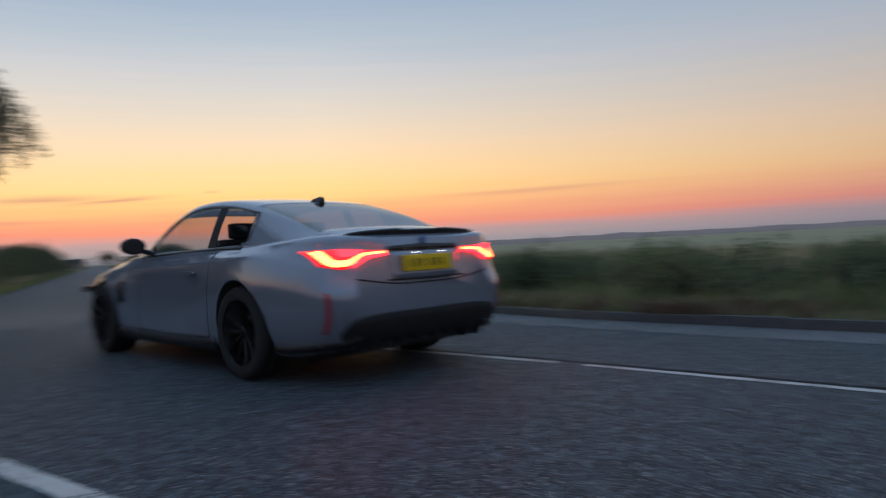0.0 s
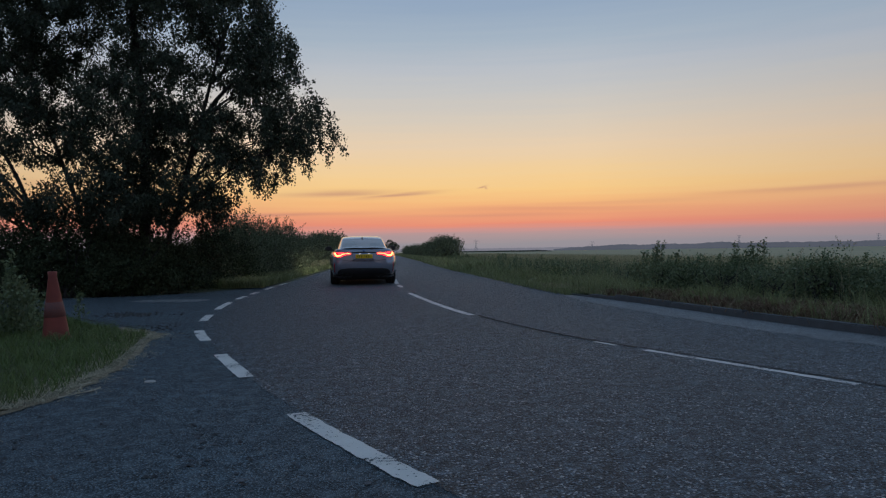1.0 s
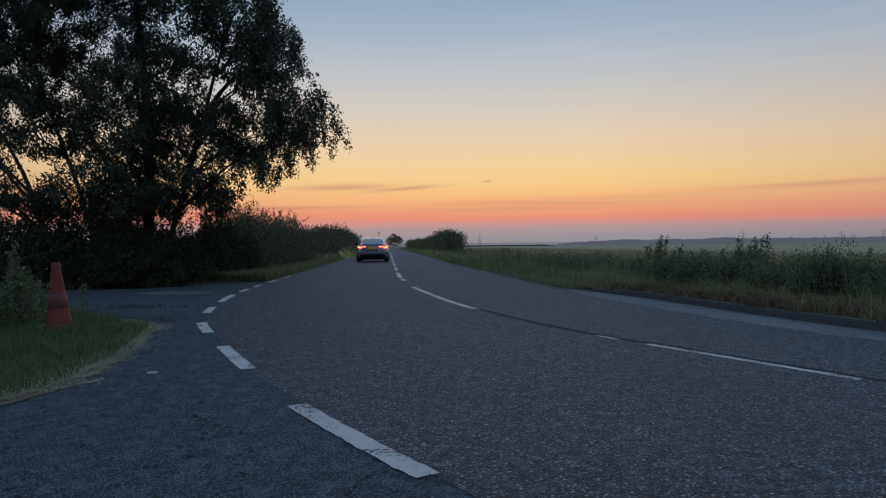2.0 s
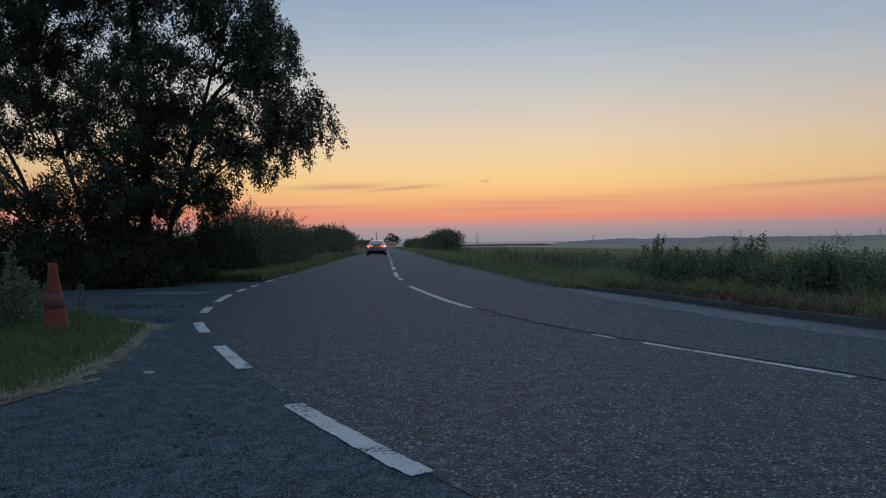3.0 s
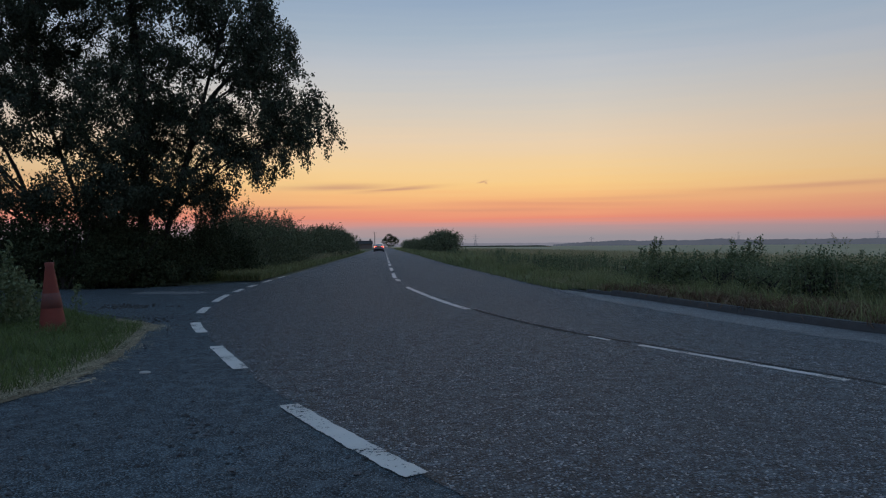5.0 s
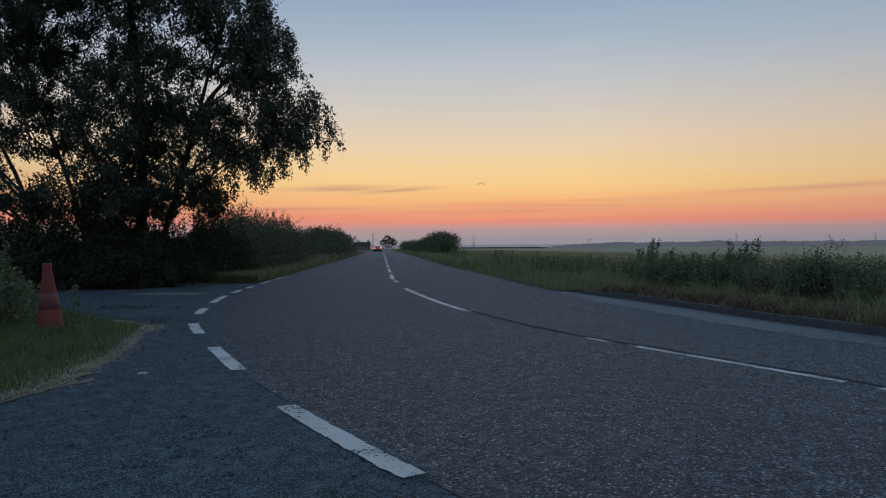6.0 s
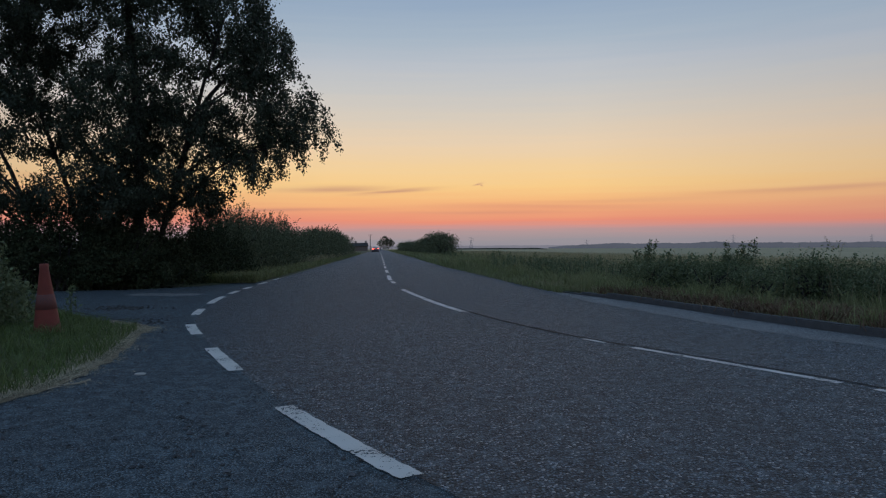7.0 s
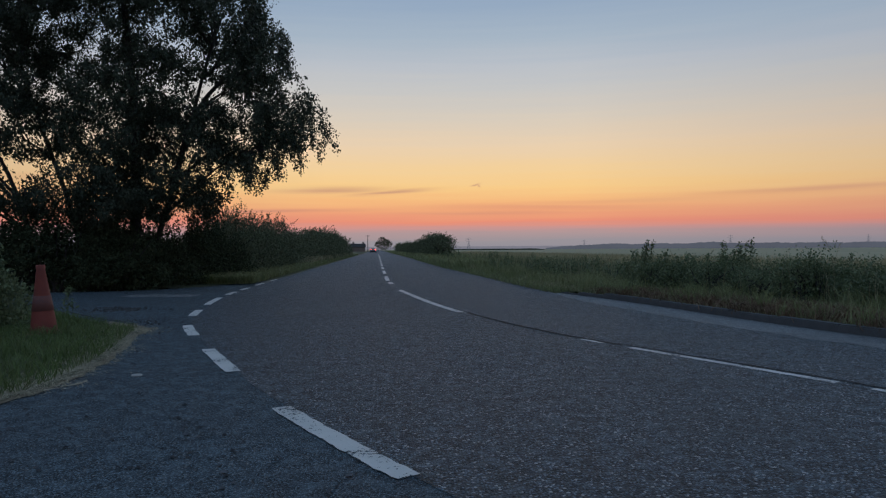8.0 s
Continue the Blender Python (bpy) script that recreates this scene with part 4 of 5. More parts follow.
for az, d, h in ((7.4, 1250, 21), (16.6, 1500, 18), (27.4, 1450, 25), (36.3, 1500, 24)):
    pylon(d * math.sin(radians(az)), d * math.cos(radians(az)), h)


def far_house():
    """The long low house by the far road end."""
    ob = new("house")
    ob.location = (-7.9, 290, 0)
    bm = bmesh.new()
    v = [bm.verts.new(p) for p in ((-3.2, -3, 0), (3.2, -3, 0), (3.2, 3, 0), (-3.2, 3, 0), (-3.2, -3, 2.0), (3.2, -3, 2.0), (3.2, 3, 2.0), (-3.2, 3, 2.0))]
    for q in ((0, 1, 5, 4), (1, 2, 6, 5), (2, 3, 7, 6), (3, 0, 4, 7)):
        bm.faces.new([v[k] for k in q])
    child_mesh("wall", bm, M_BRICK, ob, False)
    bm = bmesh.new()
    v = [bm.verts.new(p) for p in ((-3.5, -3.4, 1.9), (3.5, -3.4, 1.9), (3.5, 3.4, 1.9), (-3.5, 3.4, 1.9), (-3.3, 0, 3.3), (3.3, 0, 3.3))]
    for q in ((0, 1, 5, 4), (2, 3, 4, 5), (1, 2, 5), (3, 0, 4)):
        bm.faces.new([v[k] for k in q])
    child_mesh("roof", bm, M_BARK, ob, False)
    for x in (-1.6, 2.4):
        bm = bmesh.new()
        v = [bm.verts.new((x + a * .35, b * .35, c)) for c in (2.8, 4.0) for a, b in ((-1, -1), (1, -1), (1, 1), (-1, 1))]
        for q in ((4, 5, 6, 7), (0, 1, 5, 4), (1, 2, 6, 5), (2, 3, 7, 6), (3, 0, 4, 7)):
            bm.faces.new([v[k] for k in q])
        child_mesh("chimney", bm, M_BRICK, ob, False)
    return tagged(ob, "low dark house roof beyond the hedge by the road", "house")


far_house()
bm = bmesh.new()
tube(bm, [(0, 0, -.2), (0, 0, 4), (0, 0, 6.2)], [.14, .12, .09], 8)
pole = new("telegraph_pole")
pole.location = (-3.3, 262, 0)
child_mesh("post", bm, M_POLE, pole)
bm = bmesh.new()
tube(bm, [(-.8, 0, 5.9), (.8, 0, 5.9)], [.06, .06], 4)
child_mesh("crossarm", bm, M_POLE, pole)
tagged(pole, "thin wooden telegraph pole by the far road", "pole")


def traffic_cone():
    """A worn road cone, leaning a little, its base sunk in the grass."""
    cone = new("traffic_cone")
    cone.matrix_basis = pose(-3.58, 8.02, 0.0, 1.5, -2.2, 12)
    def ring(bm, rows, seg=28):
        rr = [[bm.verts.new((r * math.cos(2 * math.pi * k / seg), r * math.sin(2 * math.pi * k / seg), z)) for k in range(seg)] for r, z in rows]
        for a, b in zip(rr, rr[1:]):
            for k in range(seg):
                bm.faces.new((a[k], a[(k + 1) % seg], b[(k + 1) % seg], b[k]))
        return rr
    bm = bmesh.new()
    rr = ring(bm, [(.138, .02), (.134, .05), (.043, .70), (.046, .745), (.040, .752), (.030, .752), (.030, .70)])
    child_mesh("body", bm, M_CONE, cone)
    bm = bmesh.new()
    ring(bm, [(.104, .26), (.109, .265), (.085, .42), (.080, .423)])
    tagged(child_mesh("sleeve", bm, M_CONE_DARK, cone), "grimy dark sleeve")
    bm = bmesh.new()
    v = [bm.verts.new((x, y, z)) for x in (-.17, .17) for y in (-.17, .17) for z in (-.03, .022)]
    for q in ((0, 1, 3, 2), (4, 6, 7, 5), (0, 4, 5, 1), (2, 3, 7, 6), (0, 2, 6, 4), (1, 5, 7, 3)):
        bm.faces.new([v[k] for k in q])
    bmesh.ops.bevel(bm, geom=bm.edges[:], offset=.015, segments=2, affect="EDGES")
    child_mesh("base", bm, M_CONE, cone, False)
    return tagged(cone, "faded orange traffic cone standing in the grass", "traffic cone")


traffic_cone()


# ---- the car ----
def part(name, bm, material, parent, label="", smooth=True):
    """One mesh object under a thing or a part."""
    me = bpy.data.meshes.new(name)
    bmesh.ops.recalc_face_normals(bm, faces=bm.faces[:])
    bm.to_mesh(me)
    bm.free()
    me.materials.append(material)
    if smooth:
        me.shade_smooth()
    ob = new(name, me)
    ob.parent = parent
    return tagged(ob, label) if label else ob


def box(bm, lo, hi, bevel=0.0):
    v = [bm.verts.new((x, y, z)) for x in (lo[0], hi[0]) for y in (lo[1], hi[1]) for z in (lo[2], hi[2])]
    q = [bm.faces.new([v[i] for i in f]) for f in ((0, 1, 3, 2), (4, 6, 7, 5), (0, 4, 5, 1), (2, 3, 7, 6), (0, 2, 6, 4), (1, 5, 7, 3))]
    if bevel:
        ed = list({e for f in q for e in f.edges})
        bmesh.ops.bevel(bm, geom=ed, offset=bevel, segments=2, affect="EDGES", profile=0.7)


def lathe(bm, profile, seg=40, axis_x=0.0):
    """A body turned round the x axis: profile rows of (x, r)."""
    rings = [[bm.verts.new((axis_x + x, r * math.cos(2 * math.pi * k / seg), r * math.sin(2 * math.pi * k / seg))) for k in range(seg)] for x, r in profile]
    for a, b in zip(rings, rings[1:]):
        for k in range(seg):
            bm.faces.new((a[k], a[(k + 1) % seg], b[(k + 1) % seg], b[k]))


def glow(name, colour, strength):
    m = bpy.data.materials.new(name)
    m.use_nodes = True
    N = Nodes(m.node_tree)
    e = N.add("ShaderNodeEmission", Strength=strength)
    e.inputs[0].default_value = (*colour, 1)
    out = N.add("ShaderNodeOutputMaterial")
    N.link(e.outputs[0], out.inputs[0])
    return m


def pane(name, tint, clear, sheen=4.0):
    """Car glass: tinted and see-through, mirror-like at grazing angles."""
    m = bpy.data.materials.new(name)
    m.use_nodes = True
    N = Nodes(m.node_tree)
    t = N.add("ShaderNodeBsdfTransparent")
    t.inputs[0].default_value = (*(c * clear for c in tint), 1)
    g = N.add("ShaderNodeBsdfGlossy", Roughness=0.03)
    lw = N.add("ShaderNodeLayerWeight", Blend=0.5)
    gl = N.math("MULTIPLY_ADD", N.math("POWER", lw.outputs["Facing"], sheen), 0.8, 0.06, clamp=True)
    mx = N.add("ShaderNodeMixShader")
    N.link(gl, mx.inputs[0])
    N.link(t.outputs[0], mx.inputs[1])
    N.link(g.outputs[0], mx.inputs[2])
    out = N.add("ShaderNodeOutputMaterial")
    N.link(mx.outputs[0], out.inputs[0])
    return m


M_BODY = surface("car_paint_grey", (0.245, 0.275, 0.335), (0.225, 0.255, 0.31), 0.22, 1.5, 900, 0.0, spec=0.5, metal=0.35, coat=1.0)
M_BLACK = surface("gloss_black_trim", (0.012, 0.012, 0.013), (0.018, 0.018, 0.02), 0.35, 4, 200, 0.0, spec=0.5)
M_MATT = surface("matt_black_plastic", (0.015, 0.015, 0.016), (0.022, 0.022, 0.022), 0.75, 6, 200, 0.2)
M_TYRE = surface("tyre_rubber", (0.018, 0.018, 0.018), (0.028, 0.027, 0.026), 0.85, 10, 120, 0.4)
M_RIM = surface("dark_alloy", (0.014, 0.014, 0.016), (0.022, 0.022, 0.024), 0.35, 6, 200, 0.0, metal=0.8)
M_STEEL = surface("steel", (0.10, 0.10, 0.105), (0.07, 0.07, 0.075), 0.3, 6, 200, 0.05, metal=1.0)
M_GLASS = pane("side_glass", (0.9, 0.93, 0.92), 0.9)
M_GLASS_REAR = pane("tinted_glass", (0.55, 0.6, 0.65), 0.22, 2.2)
M_LAMP = surface("red_lamp_lens", (0.35, 0.01, 0.012), (0.28, 0.008, 0.01), 0.12, 4, 100, 0.0, spec=0.6, coat=1.0)
M_LAMP.node_tree.nodes["Principled BSDF"].inputs["Emission Color"].default_value = (1.0, 0.012, 0.018, 1)
M_LAMP.node_tree.nodes["Principled BSDF"].inputs["Emission Strength"].default_value = 1.1
M_GLOW = glow("tail_light_glow", (1.0, 0.05, 0.016), 30.0)
M_GLOW_SOFT = glow("tail_light_dim_glow", (1.0, 0.012, 0.02), 9.0)
M_WHITE_GLOW = glow("plate_lamp_glow", (1.0, 0.95, 0.85), 4.0)
M_HEAD = glow("headlight_glow", (1.0, 0.97, 0.82), HEADLIGHT)
M_PLATE = surface("yellow_plate", (0.80, 0.52, 0.02), (0.74, 0.48, 0.02), 0.35, 20, 200, 0.0)
M_REFLECTOR = surface("red_reflector", (0.42, 0.012, 0.02), (0.36, 0.01, 0.016), 0.2, 20, 200, 0.0)
M_SEAT = surface("dark_leather", (0.02, 0.02, 0.022), (0.03, 0.03, 0.03), 0.6, 8, 90, 0.3)
M_BADGE = surface("blue_badge", (0.08, 0.16, 0.35), (0.07, 0.14, 0.3), 0.3, 20, 200, 0)


def smooth_rows(rows, n):
    """Catmull-Rom through rows, the first column being the way."""
    rows = np.array(rows, float)
    t = np.linspace(0, len(rows) - 1, n)
    i = np.clip(t.astype(int), 0, len(rows) - 2)
    f = (t - i)[:, None]
    p0, p1, p2, p3 = rows[np.maximum(i - 1, 0)], rows[i], rows[i + 1], rows[np.minimum(i + 2, len(rows) - 1)]
    return 0.5 * (2 * p1 + (p2 - p0) * f + (2 * p0 - 5 * p1 + 4 * p2 - p3) * f ** 2 + (3 * p1 - p0 - 3 * p2 + p3) * f ** 3)


AXLE_F, WHEEL_R = 2.857, 0.345


def coupe():
    car = new("coupe_car")
    # lower shell: y, floor z, sill half-width, flank half-width and its z, shoulder half-width and z, deck half-width and z, middle z
    st = [(-1.07, .34, .58, .64, .55, .60, .80, .50, .975, .985), (-1.02, .27, .72, .78, .57, .745, .82, .66, .995, 1.01), (-0.90, .23, .79, .86, .59, .83, .835, .74, 1.01, 1.03),
          (-0.70, .20, .82, .90, .61, .87, .85, .765, 1.01, 1.035), (-0.40, .18, .84, .938, .63, .908, .875, .77, 1.00, 1.04), (0.0, .17, .86, .955, .62, .928, .89, .765, .985, 1.04),
          (0.45, .16, .86, .912, .58, .890, .885, .76, .98, 1.02), (1.0, .16, .87, .872, .52, .868, .87, .77, .975, 1.0), (1.6, .16, .87, .868, .50, .866, .86, .775, .965, .99),
          (2.2, .16, .86, .895, .58, .872, .845, .775, .95, .985), (2.55, .17, .86, .925, .61, .890, .82, .74, .92, .985), (2.86, .18, .85, .938, .62, .897, .79, .71, .875, .95),
          (3.2, .20, .80, .90, .60, .86, .74, .65, .82, .90), (3.48, .22, .70, .80, .55, .76, .67, .55, .75, .81), (3.64, .26, .5, .60, .5, .55, .61, .4, .67, .71), (3.71, .32, .35, .40, .48, .36, .56, .25, .60, .62)]
    S = smooth_rows(st, 91)
    bm = bmesh.new()
    rings = []
    for y, zb, ws, wm, zm, wsh, zsh, wd, zd, zc in S:
        half = [(0, zb), (ws * .55, zb), (ws * .93, zb + .005), (ws, zb + .05), (ws + (wm - ws) * .75, zb + (zm - zb) * .5), (wm, zm), (wm * .995, zm + (zsh - zm) * .45), (wsh, zsh - .035), (wsh - .02, zsh + .012),
                (wd + (wsh - wd) * .45, zd - (zd - zsh) * .4), (wd, zd), (wd * .66, zd + (zc - zd) * .6), (wd * .33, zd + (zc - zd) * .92), (0, zc)]
        hp = smooth_rows(half, 40)
        ring = []
        for x, z in hp.tolist() + [(-x, z) for x, z in hp[-2:0:-1].tolist()]:
            yy = y
            if y < -0.6:
                t = min(1.0, (-0.6 - y) / 0.47)
                yy += t * float(np.interp(z, [.2, .36, .5, .62, .70, .85, .95, 1.04], [.10, .03, -.015, -.02, .02, .035, .05, .04]))
            if y > 3.0:
                yy += (y - 3.0) * float(np.interp(z, [.2, .45, .6, .9], [-.1, .03, 0, -.15]))
            ring.append(bm.verts.new((x, yy, z)))
        rings.append(ring)
    n = len(rings[0])
    for a, b in zip(rings, rings[1:]):
        for k in range(n):
            bm.faces.new((a[k], a[(k + 1) % n], b[(k + 1) % n], b[k]))
    bm.faces.new(rings[0])
    bm.faces.new(rings[-1])
    body = part("body", bm, M_BODY, car, "smooth grey-blue metallic coupe shell")
    # wheel wells cut out of the shell
    body.data.materials.append(M_MATT)
    cutters = []
    for y in (0.0, AXLE_F):
        for s in (-1, 1):
            cb = bmesh.new()
            lathe(cb, [(-.30, 0.001), (-.30, .385), (.30, .385), (.30, 0.001)], 48)
            bmesh.ops.remove_doubles(cb, verts=cb.verts[:], dist=0.0005)
            c = part("well", cb, M_MATT, None)
            c.matrix_basis = pose(s * 0.93, y, WHEEL_R + .005)
            cutters.append(c)
            mod = body.modifiers.new("well", "BOOLEAN")
            mod.operation, mod.object, mod.solver, mod.material_mode = "DIFFERENCE", c, "EXACT", "TRANSFER"
    bpy.context.view_layer.update()
    dg = bpy.context.evaluated_depsgraph_get()
    cut = bpy.data.meshes.new_from_object(body.evaluated_get(dg), preserve_all_data_layers=True, depsgraph=dg)
    body.modifiers.clear()
    body.data = cut
    for c in cutters:
        bpy.data.objects.remove(c)
    tree = BVHTree.FromPolygons([v.co for v in cut.vertices], [p.vertices for p in cut.polygons])

    # greenhouse: y, roof z, roof half-width, belt half-width
    gs = smooth_rows([(-.80, 1.02, .62, .70), (-.55, 1.095, .615, .71), (-.25, 1.195, .61, .72), (.1, 1.29, .60, .735), (.45, 1.358, .595, .748), (.8, 1.395, .59, .757), (1.1, 1.405, .585, .76),
                      (1.4, 1.392, .58, .762), (1.65, 1.34, .58, .76), (1.9, 1.26, .59, .758), (2.15, 1.15, .605, .75), (2.38, 1.03, .64, .74), (2.5, .96, .66, .735)], 64)
    V = []
    for y, z, wt, wb in gs:
        zb = float(np.interp(y, [-.8, 0, 1, 2.0, 2.5], [.985, .99, .975, .945, .90]))
        zt = z - .045
        half = [(wb, zb), (wb + (wt - wb) * .12, zb + (zt - zb) * .15), (wb + (wt - wb) * .42, zb + (zt - zb) * .5), (wb + (wt - wb) * .78, zb + (zt - zb) * .84), (wt, zt), (wt * .90, z - .012), (wt * .6, z + .002), (wt * .3, z + .008), (0, z + .010)]
        hp = smooth_rows(half, 33).tolist()
        V.append([(x, y, q) for x, q in hp] + [(-x, y, q) for x, q in hp[-2::-1]])
    V = np.array(V)
    ng = V.shape[1]
    kinds = {}
    for j in range(len(V) - 1):
        for k in range(ng - 1):
            kk = min(k, ng - 2 - k)
            y = V[j][k][1]
            if kk < 16:                                  # flank: glass between sill strip and roof rail
                side = "right" if k < ng / 2 else "left"
                zrel = V[j][k][2] - V[j][0][2]
                inside = 1 <= kk <= 13 and (.14 + max(0, .12 - zrel) * .5) < y < 2.06 and V[j][16][2] - V[j][0][2] > .10
                if inside and .60 < y < .74:
                    key = ("pillar", side)
                elif inside:
                    key = ("front_window" if y > .67 else "rear_quarter_window", side)
                else:
                    key = "roof"
            elif kk >= 18 and -.66 < y < .16:
                key = "rear_window"
            elif kk >= 18 and 1.68 < y < 2.44:
                key = "windscreen"
            else:
                key = "roof"
            kinds.setdefault(key, []).append((j, k))
    for key, cells in kinds.items():
        bm = bmesh.new()
        made = {}
        for j, k in cells:
            q = []
            for a, b in ((j, k), (j + 1, k), (j + 1, k + 1), (j, k + 1)):
                if (a, b) not in made:
                    made[(a, b)] = bm.verts.new(V[a][b])
                q.append(made[(a, b)])
            bm.faces.new(q)
        name = key if isinstance(key, str) else key[0]
        m = {"roof": M_BODY, "pillar": M_BLACK, "rear_window": M_GLASS_REAR, "windscreen": M_GLASS}.get(name, M_GLASS)
        ob = part(name, bm, m, car, {"roof": "grey roof and pillars", "pillar": "gloss black door pillar"}.get(name, "tinted car glass"))
        if name == "roof":
            so = ob.modifiers.new("thickness", "SOLIDIFY")
            so.thickness, so.offset = .03, -1
        else:
            ob.visible_shadow = name == "pillar"

    def patch(name, top, bottom, way, material, label="", lift=.006, cols=18, rows=4, parent=None, side=1):
        """A raised piece lying on the shell: between two curves of (x, z) seen from behind, or (y, z) seen from the side."""
        T, B = smooth_rows(top, cols), smooth_rows(bottom, cols)
        bm = bmesh.new()
        grid = []
        for i in range(cols):
            line = []
            for r in range(rows):
                a, z = T[i] + (B[i] - T[i]) * r / (rows - 1)
                o, d = ((Vector((a, -4, z)), Vector((0, 1, 0))) if way == "rear" else (Vector((a, 8, z)), Vector((0, -1, 0))) if way == "front" else (Vector((side * 3, a, z)), Vector((-side, 0, 0))))
                hit, nrm, _, _ = tree.ray_cast(o, d)
                if hit is None:
                    hit = Vector((a, -1.0 if way == "rear" else 3.5, z)) if way != "side" else Vector((side * .9, a, z))
                line.append(hit - d * lift)
            grid.append(line)
        back = []
        for line in grid:
            back.append([bm.verts.new(p) for p in line])
        for a, b in zip(back, back[1:]):
            for r in range(rows - 1):
                bm.faces.new((a[r], a[r + 1], b[r + 1], b[r]))
        ob = part(name, bm, material, parent or car, label)
        so = ob.modifiers.new("thickness", "SOLIDIFY")
        so.thickness, so.offset = .012, 0
        return ob

    for s in (-1, 1):
        # tail lamp: dark red lens, bright kinked light bar and dim glow below it
        lamp = patch("tail_lamp", [(s * .36, .900), (s * .58, .908), (s * .74, .918), (s * .83, .915)], [(s * .36, .868), (s * .56, .842), (s * .70, .786), (s * .82, .812)], "rear", M_LAMP, "red glowing tail lamp", .008, 30, 6)
        patch("light_bar", [(s * .38, .894), (s * .50, .891), (s * .56, .886), (s * .60, .872), (s * .66, .848), (s * .72, .843), (s * .755, .852), (s * .775, .885), (s * .79, .914)],
              [(s * .38, .881), (s * .50, .876), (s * .56, .869), (s * .60, .852), (s * .66, .815), (s * .73, .804), (s * .785, .815), (s * .808, .86), (s * .818, .904)], "rear", M_GLOW, "", .020, 40, 3, lamp)
        patch("dim_lens", [(s * .37, .879), (s * .52, .871), (s * .59, .843), (s * .67, .812)], [(s * .37, .866), (s * .52, .850), (s * .58, .826), (s * .65, .795)], "rear", M_GLOW_SOFT, "", .016, 20, 3, lamp)
        patch("dim_lens", [(s * .56, .905), (s * .65, .912), (s * .73, .916)], [(s * .56, .890), (s * .65, .868), (s * .72, .872)], "rear", M_GLOW_SOFT, "", .016, 14, 3, lamp)
        patch("reflector", [(s * .815, .630), (s * .822, .635), (s * .83, .638)], [(s * .802, .37), (s * .808, .37), (s * .816, .37)], "rear", M_REFLECTOR, "upright red reflector", .006, 6, 10)
        patch("bumper_corner_trim", [(s * .60, .335), (s * .70, .315), (s * .80, .305)], [(s * .60, .25), (s * .70, .255), (s * .80, .262)], "rear", M_BLACK, "gloss black corner trim", .02, 12, 4)
        patch("bumper_side_trim", [(-.86, .30), (-.6, .275), (-.42, .265)], [(-.86, .245), (-.6, .225), (-.42, .215)], "side", M_BLACK, "gloss black lower trim", .02, 12, 3, None, s)
        patch("side_skirt", [(.42, .27), (1.4, .255), (2.42, .27)], [(.42, .175), (1.4, .17), (2.42, .175)], "side", M_BLACK, "gloss black side skirt", .03, 24, 4, None, s)
        patch("fender_vent", [(2.30, .72), (2.36, .73), (2.42, .70)], [(2.30, .52), (2.36, .52), (2.44, .54)], "side", M_BLACK, "black fender vent", .006, 8, 4, None, s)
        for y0, y1 in ((.50, .56), (1.92, 2.02)):
            patch("door_seam", [(y0 - .002, .95), (y0 + .002, .95)], [(y1 - .002, .28), (y1 + .002, .28)], "side", M_MATT, "", -.004, 3, 24, None, s)
        patch("door_seam", [(.56, .285), (1.3, .275), (2.02, .285)], [(.56, .277), (1.3, .267), (2.02, .277)], "side", M_MATT, "", .002, 20, 2, None, s)
        patch("door_handle", [(.72, .800), (.83, .808), (.94, .800)], [(.72, .778), (.83, .772), (.94, .778)], "side", M_BODY, "", .030, 12, 4, None, s)
        patch("window_sill_trim", [(.12, .975), (1.0, .978), (2.05, .955)], [(.12, .962), (1.0, .965), (2.05, .942)], "side", M_BLACK, "", .004, 24, 2, None, s)
        # mirror on a short arm
        bm = bmesh.new()
        bmesh.ops.create_icosphere(bm, subdivisions=3, radius=1, matrix=Matrix.Translation((s * 1.0, 1.74, 1.045)) @ Matrix.Diagonal((.115, .075, .075, 1)))
        for v in bm.verts:
            if v.co.y < 1.715:
                v.co.y = 1.715
        mirror = part("wing_mirror", bm, M_BLACK, car, "gloss black wing mirror")
        bm = bmesh.new()
        tube(bm, [(s * .80, 1.77, .965), (s * .87, 1.76, .99), (s * .94, 1.75, 1.01)], [.028, .024, .026], 8)
        part("arm", bm, M_BLACK, mirror)
        # exhaust tips
        for x in (.40, .53):
            bm = bmesh.new()
            prof = [(0, .042), (.16, .046), (.165, .050), (.16, .053), (0, .053)]
            rings = [[bm.verts.new((s * x + r * math.cos(a * math.pi / 12), -.86 - d, .275 + r * math.sin(a * math.pi / 12))) for a in range(24)] for d, r in prof]
            for a, b in zip(rings, rings[1:]):
                for k in range(24):
                    bm.faces.new((a[k], a[(k + 1) % 24], b[(k + 1) % 24], b[k]))
            part("exhaust_tip", bm, M_STEEL, car, "round steel exhaust tip")
        # headlight: recessed emitter between added, unseen baffles that shape its beam
        bm = bmesh.new()
        box(bm, (min(s * .60, s * .80), 3.40, .629), (max(s * .60, s * .80), 3.80, .668), .004)
        box(bm, (min(s * .60, s * .80), 3.40, .598), (max(s * .60, s * .80), 3.62, .612), .004)
        for e in (.60, .79):
            box(bm, (min(s * e, s * (e + .012)), 3.50, .600), (max(s * e, s * (e + .012)), 3.79, .640), .002)
        beam_baffle = part("headlight", bm, M_BLACK, car, "headlight emitter between added black beam baffles")
        bm = bmesh.new()
        q = [bm.verts.new((s * x, 3.54, z)) for x, z in ((.62, .613), (.78, .613), (.78, .627), (.62, .627))]
        bm.faces.new(q)
        part("light_unit", bm, M_HEAD, beam_baffle, "", False)
